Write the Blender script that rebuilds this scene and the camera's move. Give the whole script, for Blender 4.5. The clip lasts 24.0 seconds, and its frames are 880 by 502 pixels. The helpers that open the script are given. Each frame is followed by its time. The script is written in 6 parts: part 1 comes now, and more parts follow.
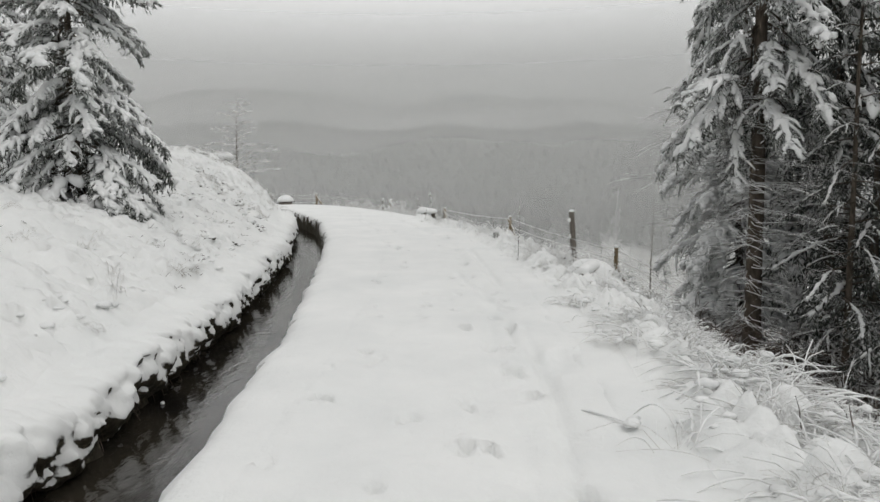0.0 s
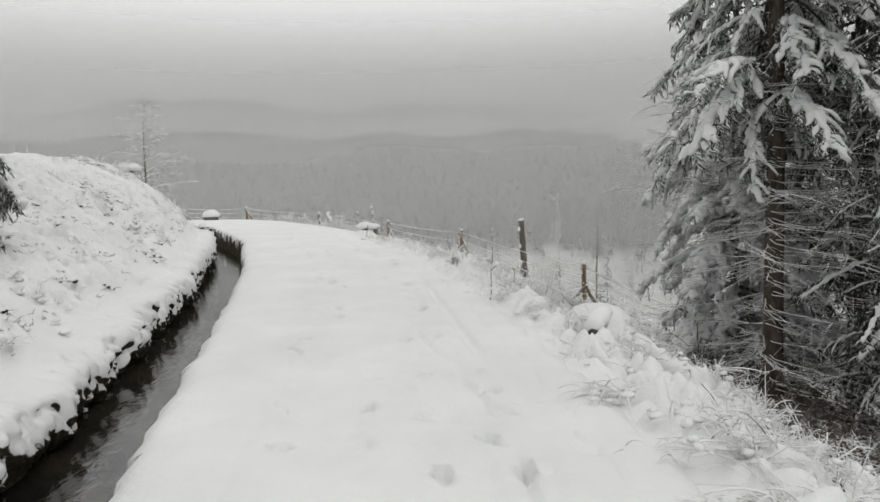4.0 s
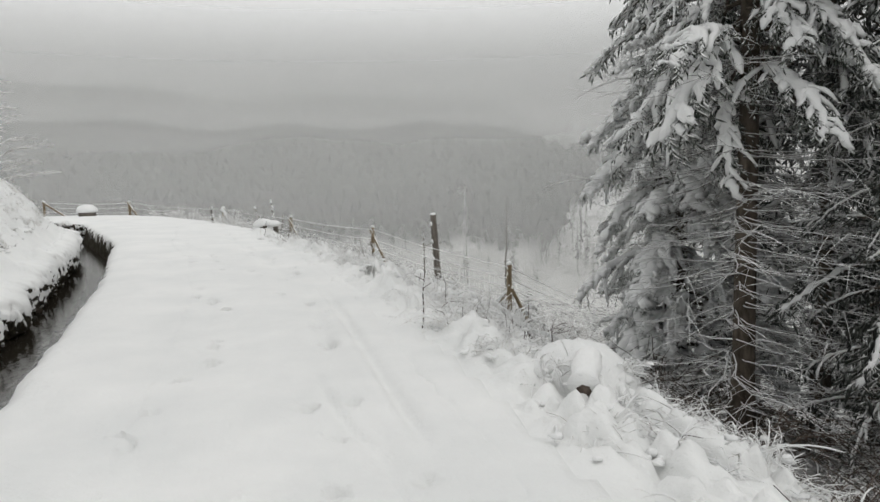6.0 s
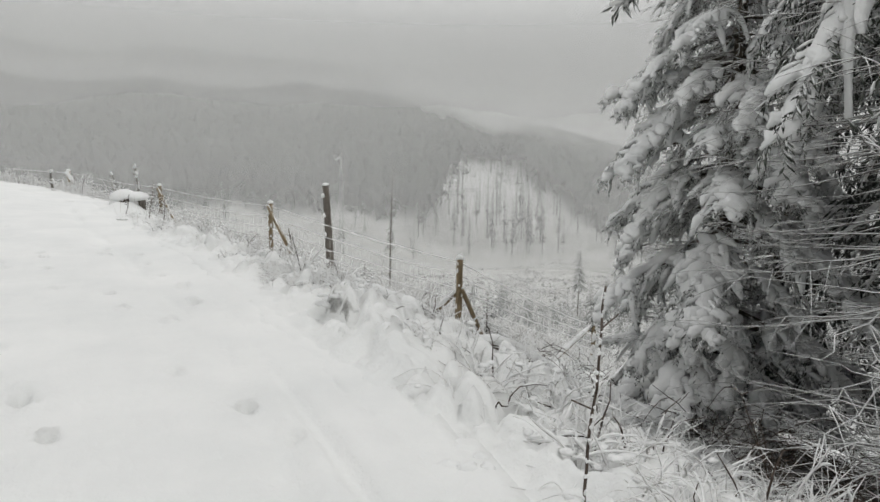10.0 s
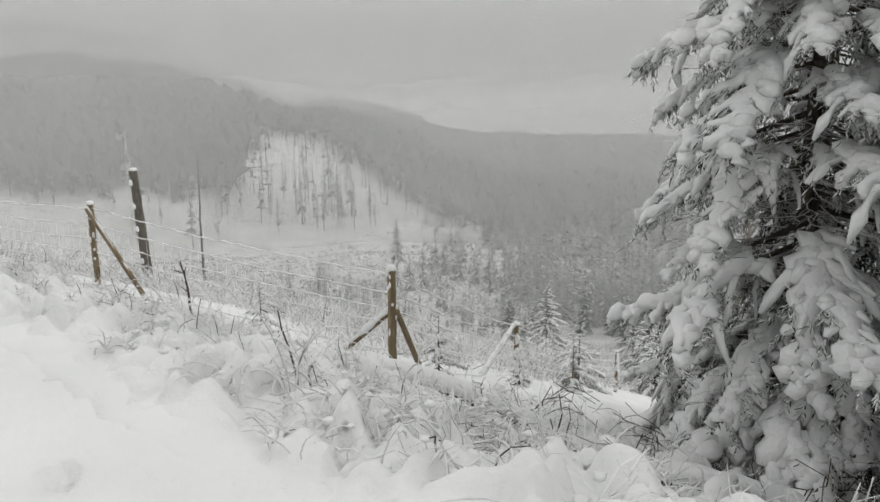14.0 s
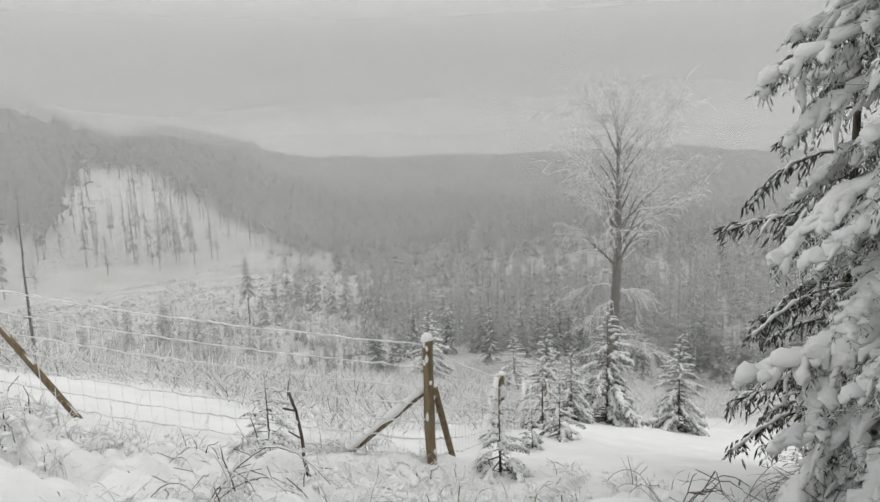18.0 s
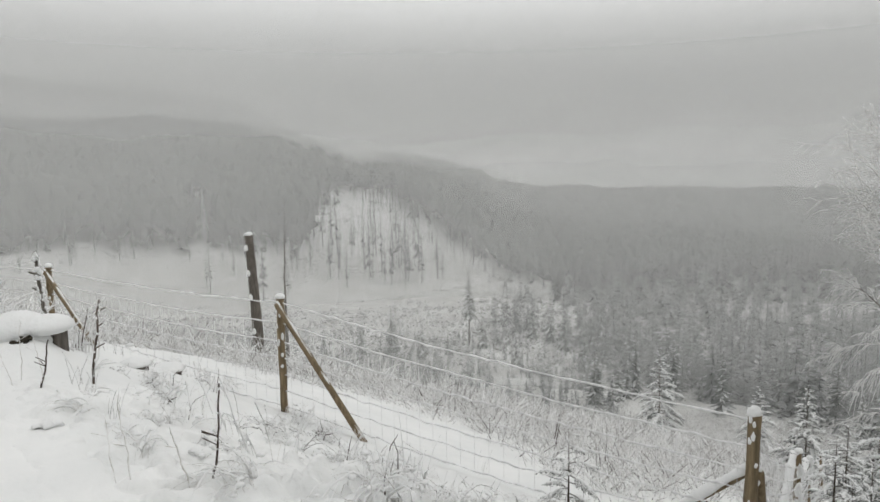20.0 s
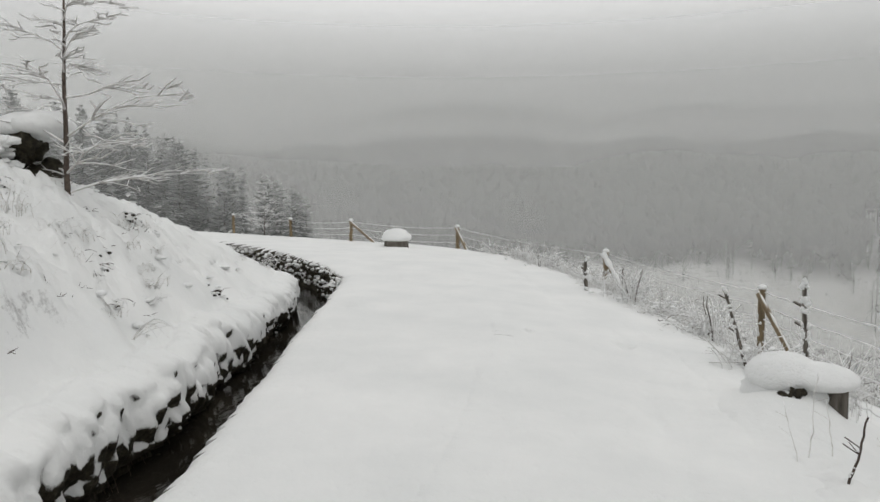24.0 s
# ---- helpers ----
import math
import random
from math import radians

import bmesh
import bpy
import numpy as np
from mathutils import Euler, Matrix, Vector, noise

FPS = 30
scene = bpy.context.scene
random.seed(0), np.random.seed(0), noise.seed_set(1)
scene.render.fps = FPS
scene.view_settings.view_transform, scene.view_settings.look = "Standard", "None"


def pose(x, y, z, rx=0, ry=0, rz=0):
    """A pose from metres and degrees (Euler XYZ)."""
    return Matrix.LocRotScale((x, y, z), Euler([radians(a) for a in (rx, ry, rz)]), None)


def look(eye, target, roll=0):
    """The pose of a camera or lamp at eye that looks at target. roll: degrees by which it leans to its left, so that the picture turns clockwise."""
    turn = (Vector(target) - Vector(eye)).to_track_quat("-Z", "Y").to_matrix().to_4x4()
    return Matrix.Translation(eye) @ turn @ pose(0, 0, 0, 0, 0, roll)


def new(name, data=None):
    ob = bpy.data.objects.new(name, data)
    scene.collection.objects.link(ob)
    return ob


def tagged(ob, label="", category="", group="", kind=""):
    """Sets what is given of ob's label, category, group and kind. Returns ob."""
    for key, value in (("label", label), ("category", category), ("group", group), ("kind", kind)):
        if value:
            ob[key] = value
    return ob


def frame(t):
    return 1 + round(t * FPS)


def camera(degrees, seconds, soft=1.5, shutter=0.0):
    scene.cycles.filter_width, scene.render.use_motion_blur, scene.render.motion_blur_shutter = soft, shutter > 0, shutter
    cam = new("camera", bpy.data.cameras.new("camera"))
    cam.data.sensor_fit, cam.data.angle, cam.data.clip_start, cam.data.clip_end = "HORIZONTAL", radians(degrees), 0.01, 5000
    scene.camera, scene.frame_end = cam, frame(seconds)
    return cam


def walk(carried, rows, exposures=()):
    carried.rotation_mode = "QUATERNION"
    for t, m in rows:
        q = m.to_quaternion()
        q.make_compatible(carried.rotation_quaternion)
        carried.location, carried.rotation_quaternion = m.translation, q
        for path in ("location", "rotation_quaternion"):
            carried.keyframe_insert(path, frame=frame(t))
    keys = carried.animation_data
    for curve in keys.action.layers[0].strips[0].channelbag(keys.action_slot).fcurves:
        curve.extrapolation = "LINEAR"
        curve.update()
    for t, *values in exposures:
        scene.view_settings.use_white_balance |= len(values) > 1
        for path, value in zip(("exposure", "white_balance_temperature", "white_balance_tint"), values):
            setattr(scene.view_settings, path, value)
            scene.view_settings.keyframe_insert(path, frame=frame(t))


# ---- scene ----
cam = camera(66.1, 24.0)
PATH = [
    (0, (1.774, 0.153, 1.449), (1.535, 2.128, 1.241), -0.8),
    (0.5, (1.806, 0.226, 1.485), (1.56, 2.205, 1.33), -1.0),
    (1, (1.76, 0.385, 1.515), (1.504, 2.366, 1.408), -0.6),
    (1.5, (1.692, 0.599, 1.523), (1.43, 2.581, 1.469), -2.4),
    (3.5, (1.454, 2.616, 1.526), (1.313, 4.604, 1.355), -1.3),
    (4, (1.373, 3.126, 1.547), (1.303, 5.115, 1.358), -1.8),
    (4.5, (1.374, 3.675, 1.55), (1.436, 5.663, 1.344), -1.4),
    (5, (1.341, 4.247, 1.55), (1.447, 6.232, 1.331), -0.9),
    (5.5, (1.263, 4.732, 1.555), (1.431, 6.715, 1.351), -2.0),
    (6, (1.23, 5.342, 1.54), (1.432, 7.32, 1.322), -1.6),
    (6.5, (1.121, 5.87, 1.536), (1.352, 7.842, 1.299), -0.6),
    (7, (1.077, 6.484, 1.554), (1.364, 8.449, 1.316), -0.8),
    (7.5, (0.985, 6.982, 1.571), (1.293, 8.943, 1.33), 0.2),
    (8, (0.876, 7.556, 1.561), (1.237, 9.505, 1.299), -0.4),
    (8.5, (0.8, 8.082, 1.544), (1.151, 10.036, 1.305), -1.0),
    (9, (0.64, 8.62, 1.557), (1.051, 10.558, 1.286), -0.6),
    (9.5, (0.564, 9.109, 1.558), (1.063, 11.024, 1.269), -0.9),
    (10, (0.469, 9.745, 1.523), (1.034, 11.638, 1.212), 0.8),
    (10.5, (0.39, 10.186, 1.538), (1.025, 12.054, 1.209), 1.4),
    (11, (0.356, 10.776, 1.508), (0.996, 12.643, 1.181), 0.3),
    (11.5, (0.239, 11.303, 1.503), (0.949, 13.137, 1.142), 0.3),
    (13.5, (-0.123, 13.386, 1.537), (0.915, 15.05, 1.146), -0.4),
    (14, (-0.179, 13.91, 1.528), (0.891, 15.555, 1.139), -0.4),
    (14.5, (-0.245, 14.391, 1.545), (0.856, 16.017, 1.165), 0.2),
    (15, (-0.303, 14.908, 1.585), (0.863, 16.492, 1.22), 0.5),
    (15.5, (-0.448, 15.373, 1.593), (0.824, 16.875, 1.238), -0.6),
    (16, (-0.483, 15.812, 1.564), (0.841, 17.268, 1.209), -0.5),
    (16.5, (-0.589, 16.226, 1.606), (0.77, 17.653, 1.268), 0.2),
    (17, (-0.75, 16.598, 1.614), (0.668, 17.963, 1.262), -0.9),
    (17.5, (-0.91, 16.896, 1.651), (0.534, 18.237, 1.308), -2.3),
    (19.5, (-1.236, 18.328, 1.768), (-0.047, 19.917, 1.517), 0.4),
    (20, (-1.42, 18.496, 1.806), (-0.488, 20.25, 1.574), -0.9),
    (20.5, (-1.515, 18.69, 1.771), (-1.076, 20.63, 1.559), -2.0),
    (21, (-1.588, 18.929, 1.768), (-1.86, 20.904, 1.613), -1.9),
    (21.5, (-1.707, 19.01, 1.726), (-2.406, 20.876, 1.556), -2.6),
    (22, (-1.783, 19.091, 1.693), (-2.675, 20.871, 1.505), -1.4),
    (22.5, (-1.939, 19.321, 1.668), (-2.909, 21.059, 1.47), -1.6),
    (23, (-2.092, 19.664, 1.665), (-3.036, 21.418, 1.488), -1.2),
    (23.5, (-2.218, 20.15, 1.682), (-3.112, 21.932, 1.521), -0.3),
    (24, (-2.472, 20.668, 1.692), (-3.278, 22.491, 1.531), -0.0),
]
walk(cam, [(t, look(eye, target, roll)) for t, eye, target, roll in PATH],
     exposures=((0.0, -0.33), (6.0, -0.26), (11.0, -0.20), (14.0, -0.17), (17.0, -0.04), (20.0, -0.24), (22.0, -0.36), (24.0, -0.42)))

# ---- world and light: overcast winter noon ----
world = bpy.data.worlds.new("overcast_sky")
scene.world = world
world.use_nodes = True
wn, wl = world.node_tree.nodes, world.node_tree.links
wn.clear()
w_out = wn.new("ShaderNodeOutputWorld")
w_sky = wn.new("ShaderNodeTexSky")
w_sky.sky_type, w_sky.sun_disc = "NISHITA", False
w_sky.sun_elevation, w_sky.sun_rotation = radians(38), radians(-40)
w_hue = wn.new("ShaderNodeHueSaturation")
w_hue.inputs["Saturation"].default_value = 0.08
w_b1 = wn.new("ShaderNodeBackground")
w_b1.inputs[1].default_value = 0.035
w_co = wn.new("ShaderNodeTexCoord")
w_sep = wn.new("ShaderNodeSeparateXYZ")
w_ramp = wn.new("ShaderNodeValToRGB")
w_ramp.color_ramp.interpolation = "B_SPLINE"
w_ramp.color_ramp.elements[1].color = (0.96, 0.965, 0.95, 1)
w_ramp.color_ramp.elements[0].color = (0.46, 0.462, 0.455, 1)
for at, c in ((0.05, 0.62), (0.12, 0.76), (0.22, 0.95), (0.36, 1.10), (0.6, 1.09)):
    w_ramp.color_ramp.elements.new(at).color = (c * 0.995, c, c * 0.985, 1)
w_noise = wn.new("ShaderNodeTexNoise")
w_noise.inputs["Scale"].default_value, w_noise.inputs["Detail"].default_value = 1.2, 1
w_mad = wn.new("ShaderNodeMath")
w_mad.operation, w_mad.inputs[1].default_value, w_mad.inputs[2].default_value = "MULTIPLY_ADD", 0.03, -0.015
w_add = wn.new("ShaderNodeMath")
w_b2 = wn.new("ShaderNodeBackground")
w_b2.inputs[1].default_value = 0.80
w_side = wn.new("ShaderNodeMath")
w_side.operation, w_side.inputs[1].default_value, w_side.inputs[2].default_value = "MULTIPLY_ADD", 0.22, 0.84
w_mix = wn.new("ShaderNodeAddShader")
wl.new(w_sky.outputs[0], w_hue.inputs["Color"])
wl.new(w_hue.outputs[0], w_b1.inputs[0])
wl.new(w_co.outputs["Generated"], w_sep.inputs[0])
wl.new(w_co.outputs["Generated"], w_noise.inputs["Vector"])
wl.new(w_noise.outputs[0], w_mad.inputs[0])
wl.new(w_mad.outputs[0], w_add.inputs[0])
wl.new(w_sep.outputs[2], w_add.inputs[1])
wl.new(w_add.outputs[0], w_ramp.inputs[0])
wl.new(w_ramp.outputs[0], w_b2.inputs[0])
wl.new(w_sep.outputs[0], w_side.inputs[0])
wl.new(w_side.outputs[0], w_b2.inputs[1])
wl.new(w_b1.outputs[0], w_mix.inputs[0])
wl.new(w_b2.outputs[0], w_mix.inputs[1])
wl.new(w_mix.outputs[0], w_out.inputs[0])
sun = new("sun", bpy.data.lights.new("sun", "SUN"))
sun.data.energy, sun.data.angle, sun.data.color = 0.6, radians(25), (1.0, 0.98, 0.95)
sun.matrix_world = look((0, 0, 60), (-18, 20, 0))


# ---- materials ----
def mat(name, base, rough=0.7, spec=0.3):
    m = bpy.data.materials.new(name)
    m.use_nodes = True
    b = m.node_tree.nodes["Principled BSDF"]
    b.inputs["Base Color"].default_value = (*base, 1)
    b.inputs["Roughness"].default_value = rough
    b.inputs["Specular IOR Level"].default_value = spec
    return m, m.node_tree.nodes, m.node_tree.links, b


def noise_node(n, l, scale, detail=4, rough=0.6, coord="Object", stretch=None):
    co = n.new("ShaderNodeTexCoord")
    t = n.new("ShaderNodeTexNoise")
    t.inputs["Scale"].default_value, t.inputs["Detail"].default_value, t.inputs["Roughness"].default_value = scale, detail, rough
    if stretch:
        mp = n.new("ShaderNodeMapping")
        mp.inputs["Scale"].default_value = stretch
        l.new(co.outputs[coord], mp.inputs[0])
        l.new(mp.outputs[0], t.inputs["Vector"])
    else:
        l.new(co.outputs[coord], t.inputs["Vector"])
    return t


def ramp(n, l, fac, stops):
    r = n.new("ShaderNodeValToRGB")
    els = r.color_ramp.elements
    while len(els) < len(stops):
        els.new(0.5)
    for e, (p, c) in zip(els, stops):
        e.position, e.color = p, (*c, 1)
    l.new(fac, r.inputs[0])
    return r


def bump(n, l, b, height, strength, dist=0.02):
    k = n.new("ShaderNodeBump")
    k.inputs["Strength"].default_value, k.inputs["Distance"].default_value = strength, dist
    l.new(height, k.inputs["Height"])
    l.new(k.outputs[0], b.inputs["Normal"])


def snow_material():
    m, n, l, b = mat("snow", (0.86, 0.865, 0.86), 0.75, 0.15)
    a, c = noise_node(n, l, 1.3, 5), noise_node(n, l, 60, 3)
    r = ramp(n, l, a.outputs[0], [(0.3, (0.74, 0.75, 0.745)), (0.7, (0.83, 0.832, 0.822))])
    l.new(r.outputs[0], b.inputs["Base Color"])
    mix = n.new("ShaderNodeMath")
    mix.operation = "MULTIPLY_ADD"
    mix.inputs[1].default_value = 0.25
    l.new(c.outputs[0], mix.inputs[0])
    l.new(noise_node(n, l, 9, 4).outputs[0], mix.inputs[2])
    bump(n, l, b, mix.outputs[0], 0.6, 0.04)
    return m


def ground_material(name="snowy_ground", steep=0.42, normal="Normal", meadow=False):
    """Snow on what lies flat, dark on the steep: peat and dead grass, painted shade on lip and verge."""
    m, n, l, b = mat(name, (0.86, 0.865, 0.86), 0.75, 0.15)
    geo, sep = n.new("ShaderNodeNewGeometry"), n.new("ShaderNodeSeparateXYZ")
    l.new(geo.outputs[normal], sep.inputs[0])
    a = noise_node(n, l, 16.0, 6, 0.7)
    add = n.new("ShaderNodeMath")
    add.operation = "MULTIPLY_ADD"
    add.inputs[1].default_value = 0.30
    l.new(a.outputs[0], add.inputs[0])
    l.new(sep.outputs[2], add.inputs[2])
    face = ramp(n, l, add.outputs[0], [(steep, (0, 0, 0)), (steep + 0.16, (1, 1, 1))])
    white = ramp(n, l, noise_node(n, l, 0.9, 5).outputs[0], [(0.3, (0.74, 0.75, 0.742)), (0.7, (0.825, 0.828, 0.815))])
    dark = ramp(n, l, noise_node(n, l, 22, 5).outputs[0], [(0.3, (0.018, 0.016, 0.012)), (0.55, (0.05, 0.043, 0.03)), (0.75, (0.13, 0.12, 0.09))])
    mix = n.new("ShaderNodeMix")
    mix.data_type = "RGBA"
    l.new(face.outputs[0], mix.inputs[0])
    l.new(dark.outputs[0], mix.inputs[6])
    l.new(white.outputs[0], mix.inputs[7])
    if meadow:
        # greyer, patchy snow on the valley floor: the fog's dulling put into the colour
        place, low_, thin, stub = n.new("ShaderNodeSeparateXYZ"), n.new("ShaderNodeMapRange"), n.new("ShaderNodeMath"), n.new("ShaderNodeMix")
        l.new(geo.outputs["Position"], place.inputs[0])
        l.new(place.outputs[2], low_.inputs[0])
        low_.inputs[1].default_value, low_.inputs[2].default_value, low_.inputs[3].default_value, low_.inputs[4].default_value = -40, -18, 0.85, 0.0
        patchy = ramp(n, l, noise_node(n, l, 0.09, 6, 0.7).outputs[0], [(0.32, (0.35, 0.35, 0.35)), (0.66, (1, 1, 1))])
        thin.operation, stub.data_type = "MULTIPLY", "RGBA"
        l.new(low_.outputs[0], thin.inputs[0])
        l.new(patchy.outputs[0], thin.inputs[1])
        l.new(thin.outputs[0], stub.inputs[0])
        l.new(white.outputs[0], stub.inputs[6])
        stub.inputs[7].default_value = (0.36, 0.355, 0.335, 1)
        l.new(stub.outputs[2], mix.inputs[7])
    l.new(mix.outputs[2], b.inputs["Base Color"])
    mul = n.new("ShaderNodeMath")
    mul.operation = "MULTIPLY_ADD"
    mul.inputs[1].default_value = 0.22
    l.new(noise_node(n, l, 38, 4).outputs[0], mul.inputs[0])
    l.new(noise_node(n, l, 6, 6, 0.65).outputs[0], mul.inputs[2])
    bump(n, l, b, mul.outputs[0], 0.5, 0.05)
    return m


def dusted(n, l, b, under, least, most, rough=0.35, size=14, white=(0.86, 0.865, 0.86)):
    """Fresh snow on all that faces upwards, over the surface's own colour."""
    geo, sep = n.new("ShaderNodeNewGeometry"), n.new("ShaderNodeSeparateXYZ")
    l.new(geo.outputs["Normal"], sep.inputs[0])
    add, mix = n.new("ShaderNodeMath"), n.new("ShaderNodeMix")
    add.operation, add.inputs[1].default_value, mix.data_type = "MULTIPLY_ADD", rough * 2, "RGBA"
    l.new(noise_node(n, l, size, 4).outputs[0], add.inputs[0])
    l.new(sep.outputs[2], add.inputs[2])
    lay = n.new("ShaderNodeMapRange")
    lay.inputs[1].default_value, lay.inputs[2].default_value = least + rough, most + rough
    l.new(add.outputs[0], lay.inputs[0])
    l.new(lay.outputs[0], mix.inputs[0])
    l.new(under, mix.inputs[6])
    mix.inputs[7].default_value = (*white, 1)
    l.new(mix.outputs[2], b.inputs["Base Color"])


def needle_material(name, lo, hi, frost=(0.66, 0.80, 0.95), cover=None):
    m, n, l, b = mat(name, lo, 0.65, 0.2)
    geo = n.new("ShaderNodeNewGeometry")
    r = ramp(n, l, geo.outputs["Random Per Island"], [(0.0, lo), (0.45, tuple((p + q) / 2 for p, q in zip(lo, hi))), (frost[0], hi), (frost[1], (0.26, 0.27, 0.26)), (frost[2], (0.6, 0.61, 0.6))])
    if cover:
        dusted(n, l, b, r.outputs[0], *cover)
    else:
        l.new(r.outputs[0], b.inputs["Base Color"])
    return m


def snowy_wood(name, dark, light, scale, stretch, least, most, rough=0.3, bumps=0.6):
    m, n, l, b = mat(name, dark, 0.9, 0.2)
    t = noise_node(n, l, scale, 6, 0.65, "Object", stretch)
    dusted(n, l, b, ramp(n, l, t.outputs[0], [(0.3, dark), (0.7, light)]).outputs[0], least, most, rough, 9)
    bump(n, l, b, t.outputs[0], bumps, 0.01)
    return m


def twig_material(name):
    """Thin twigs, each coated with more or less frost."""
    m, n, l, b = mat(name, (0.6, 0.6, 0.6), 0.8, 0.2)
    geo = n.new("ShaderNodeNewGeometry")
    r = ramp(n, l, geo.outputs["Random Per Island"], [(0.0, (0.10, 0.085, 0.075)), (0.14, (0.30, 0.29, 0.28)), (0.3, (0.66, 0.66, 0.65)), (1.0, (0.86, 0.86, 0.85))])
    l.new(r.outputs[0], b.inputs["Base Color"])
    return m


def grained(name, dark, light, scale, stretch, rough=0.85, bumps=0.6, dist=0.01):
    m, n, l, b = mat(name, dark, rough, 0.2)
    t = noise_node(n, l, scale, 6, 0.65, "Object", stretch)
    r = ramp(n, l, t.outputs[0], [(0.3, dark), (0.7, light)])
    l.new(r.outputs[0], b.inputs["Base Color"])
    bump(n, l, b, t.outputs[0], bumps, dist)
    return m


def water_material():
    m, n, l, b = mat("ditch_water", (0.018, 0.016, 0.013), 0.06, 0.5)
    r = ramp(n, l, noise_node(n, l, 1.7, 5).outputs[0], [(0.35, (0.010, 0.009, 0.008)), (0.7, (0.035, 0.030, 0.022))])
    l.new(r.outputs[0], b.inputs["Base Color"])
    bump(n, l, b, noise_node(n, l, 7, 4, 0.5, "Object", (1.6, 0.7, 1)).outputs[0], 0.22, 0.03)
    return m


def fog_material(name, thick, low, high, gain, fade0, fade1, side=None, least=0.22):
    """Drifting fog: a thin veil that lets most light through, denser towards the cloud base."""
    m = bpy.data.materials.new(name)
    m.use_nodes = True
    n, l = m.node_tree.nodes, m.node_tree.links
    n.clear()
    out = n.new("ShaderNodeOutputMaterial")
    clear, dif, tr = n.new("ShaderNodeBsdfTransparent"), n.new("ShaderNodeBsdfDiffuse"), n.new("ShaderNodeBsdfTranslucent")
    both, mix = n.new("ShaderNodeMixShader"), n.new("ShaderNodeMixShader")
    for s in (dif, tr):
        s.inputs["Color"].default_value = (0.89, 0.895, 0.88, 1)
    co, sep = n.new("ShaderNodeTexCoord"), n.new("ShaderNodeSeparateXYZ")
    l.new(co.outputs["Object"], sep.inputs[0])
    t = noise_node(n, l, 0.006, 5, 0.55, "Object", (1, 1, 2.4))
    rise = n.new("ShaderNodeMapRange")
    rise.interpolation_type = "SMOOTHSTEP"
    rise.inputs[1].default_value, rise.inputs[2].default_value = low, high
    rise.inputs[3].default_value, rise.inputs[4].default_value = thick, thick + gain
    wob = n.new("ShaderNodeMath")
    wob.operation = "MULTIPLY_ADD"
    wob.inputs[1].default_value = (high - low) * 1.1
    sub = n.new("ShaderNodeMath")
    sub.operation = "SUBTRACT"
    sub.inputs[1].default_value = 0.5
    l.new(t.outputs[0], sub.inputs[0])
    l.new(sub.outputs[0], wob.inputs[0])
    l.new(sep.outputs[2], wob.inputs[2])
    l.new(wob.outputs[0], rise.inputs[0])
    thin = n.new("ShaderNodeMapRange")
    thin.interpolation_type = "SMOOTHSTEP"
    thin.inputs[1].default_value, thin.inputs[2].default_value, thin.inputs[3].default_value, thin.inputs[4].default_value = fade0, fade1, 1.0, least
    l.new(sep.outputs[2], thin.inputs[0])
    both_f = n.new("ShaderNodeMath")
    both_f.operation = "MULTIPLY"
    l.new(rise.outputs[0], both_f.inputs[0])
    l.new(thin.outputs[0], both_f.inputs[1])
    last = both_f
    if side:
        drift, last = n.new("ShaderNodeMapRange"), n.new("ShaderNodeMath")
        drift.interpolation_type, last.operation = "SMOOTHSTEP", "MULTIPLY"
        drift.inputs[1].default_value, drift.inputs[2].default_value = side
        l.new(sep.outputs[0], drift.inputs[0])
        l.new(drift.outputs[0], last.inputs[0])
        l.new(both_f.outputs[0], last.inputs[1])
    l.new(last.outputs[0], mix.inputs[0])
    l.new(dif.outputs[0], both.inputs[1])
    l.new(tr.outputs[0], both.inputs[2])
    l.new(clear.outputs[0], mix.inputs[1])
    l.new(both.outputs[0], mix.inputs[2])
    l.new(mix.outputs[0], out.inputs[0])
    return m


SNOW = snow_material()
GROUND = ground_material(normal="True Normal", meadow=True)
TRODDEN = ground_material("trodden_snow", 0.04)
BANK = ground_material("bank_snow", 0.40)
# low threshold: only faces turned down go dark, undercut shade painted into the snow
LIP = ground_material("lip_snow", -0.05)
# steep sides between pillows go dark: crease shade put into the colour
VERGE = ground_material("verge_snow", 0.35)
NEEDLES = needle_material("spruce_needles", (0.036, 0.042, 0.033), (0.105, 0.115, 0.095), (0.60, 0.84, 0.98), (0.02, 0.62, 0.45, 10))
LADEN_NEEDLES = needle_material("frost_laden_needles", (0.040, 0.046, 0.037), (0.12, 0.13, 0.11), (0.48, 0.72, 0.94), (-0.30, 0.36, 0.45, 10))
# darker copy of the needles: the stand's inner shade put into the colour
SHADED_NEEDLES = needle_material("shaded_spruce_needles", (0.030, 0.034, 0.029), (0.09, 0.096, 0.084), (0.76, 0.94, 1.0), (0.42, 1.05, 0.4, 7))
# paler than near needles: frost, and the haze of distance painted in
FAR_NEEDLES = needle_material("frosted_hazy_needles", (0.11, 0.118, 0.108), (0.26, 0.268, 0.255), (0.55, 0.78, 0.97))
SCRUBTWIGS = twig_material("frosted_scrub_twigs")
WOODS = needle_material("distant_conifers", (0.025, 0.029, 0.025), (0.09, 0.095, 0.088), (0.90, 0.985, 1.0))
# valley fog's brightness goes into this pale colour along with the frost
VALLEYWOOD = needle_material("frosted_hazy_conifers", (0.17, 0.175, 0.17), (0.36, 0.365, 0.36), (0.8, 0.95, 1.0))
BARK = grained("spruce_bark", (0.035, 0.028, 0.021), (0.15, 0.125, 0.10), 7, (2, 2, 0.5), 0.9, 0.9, 0.02)
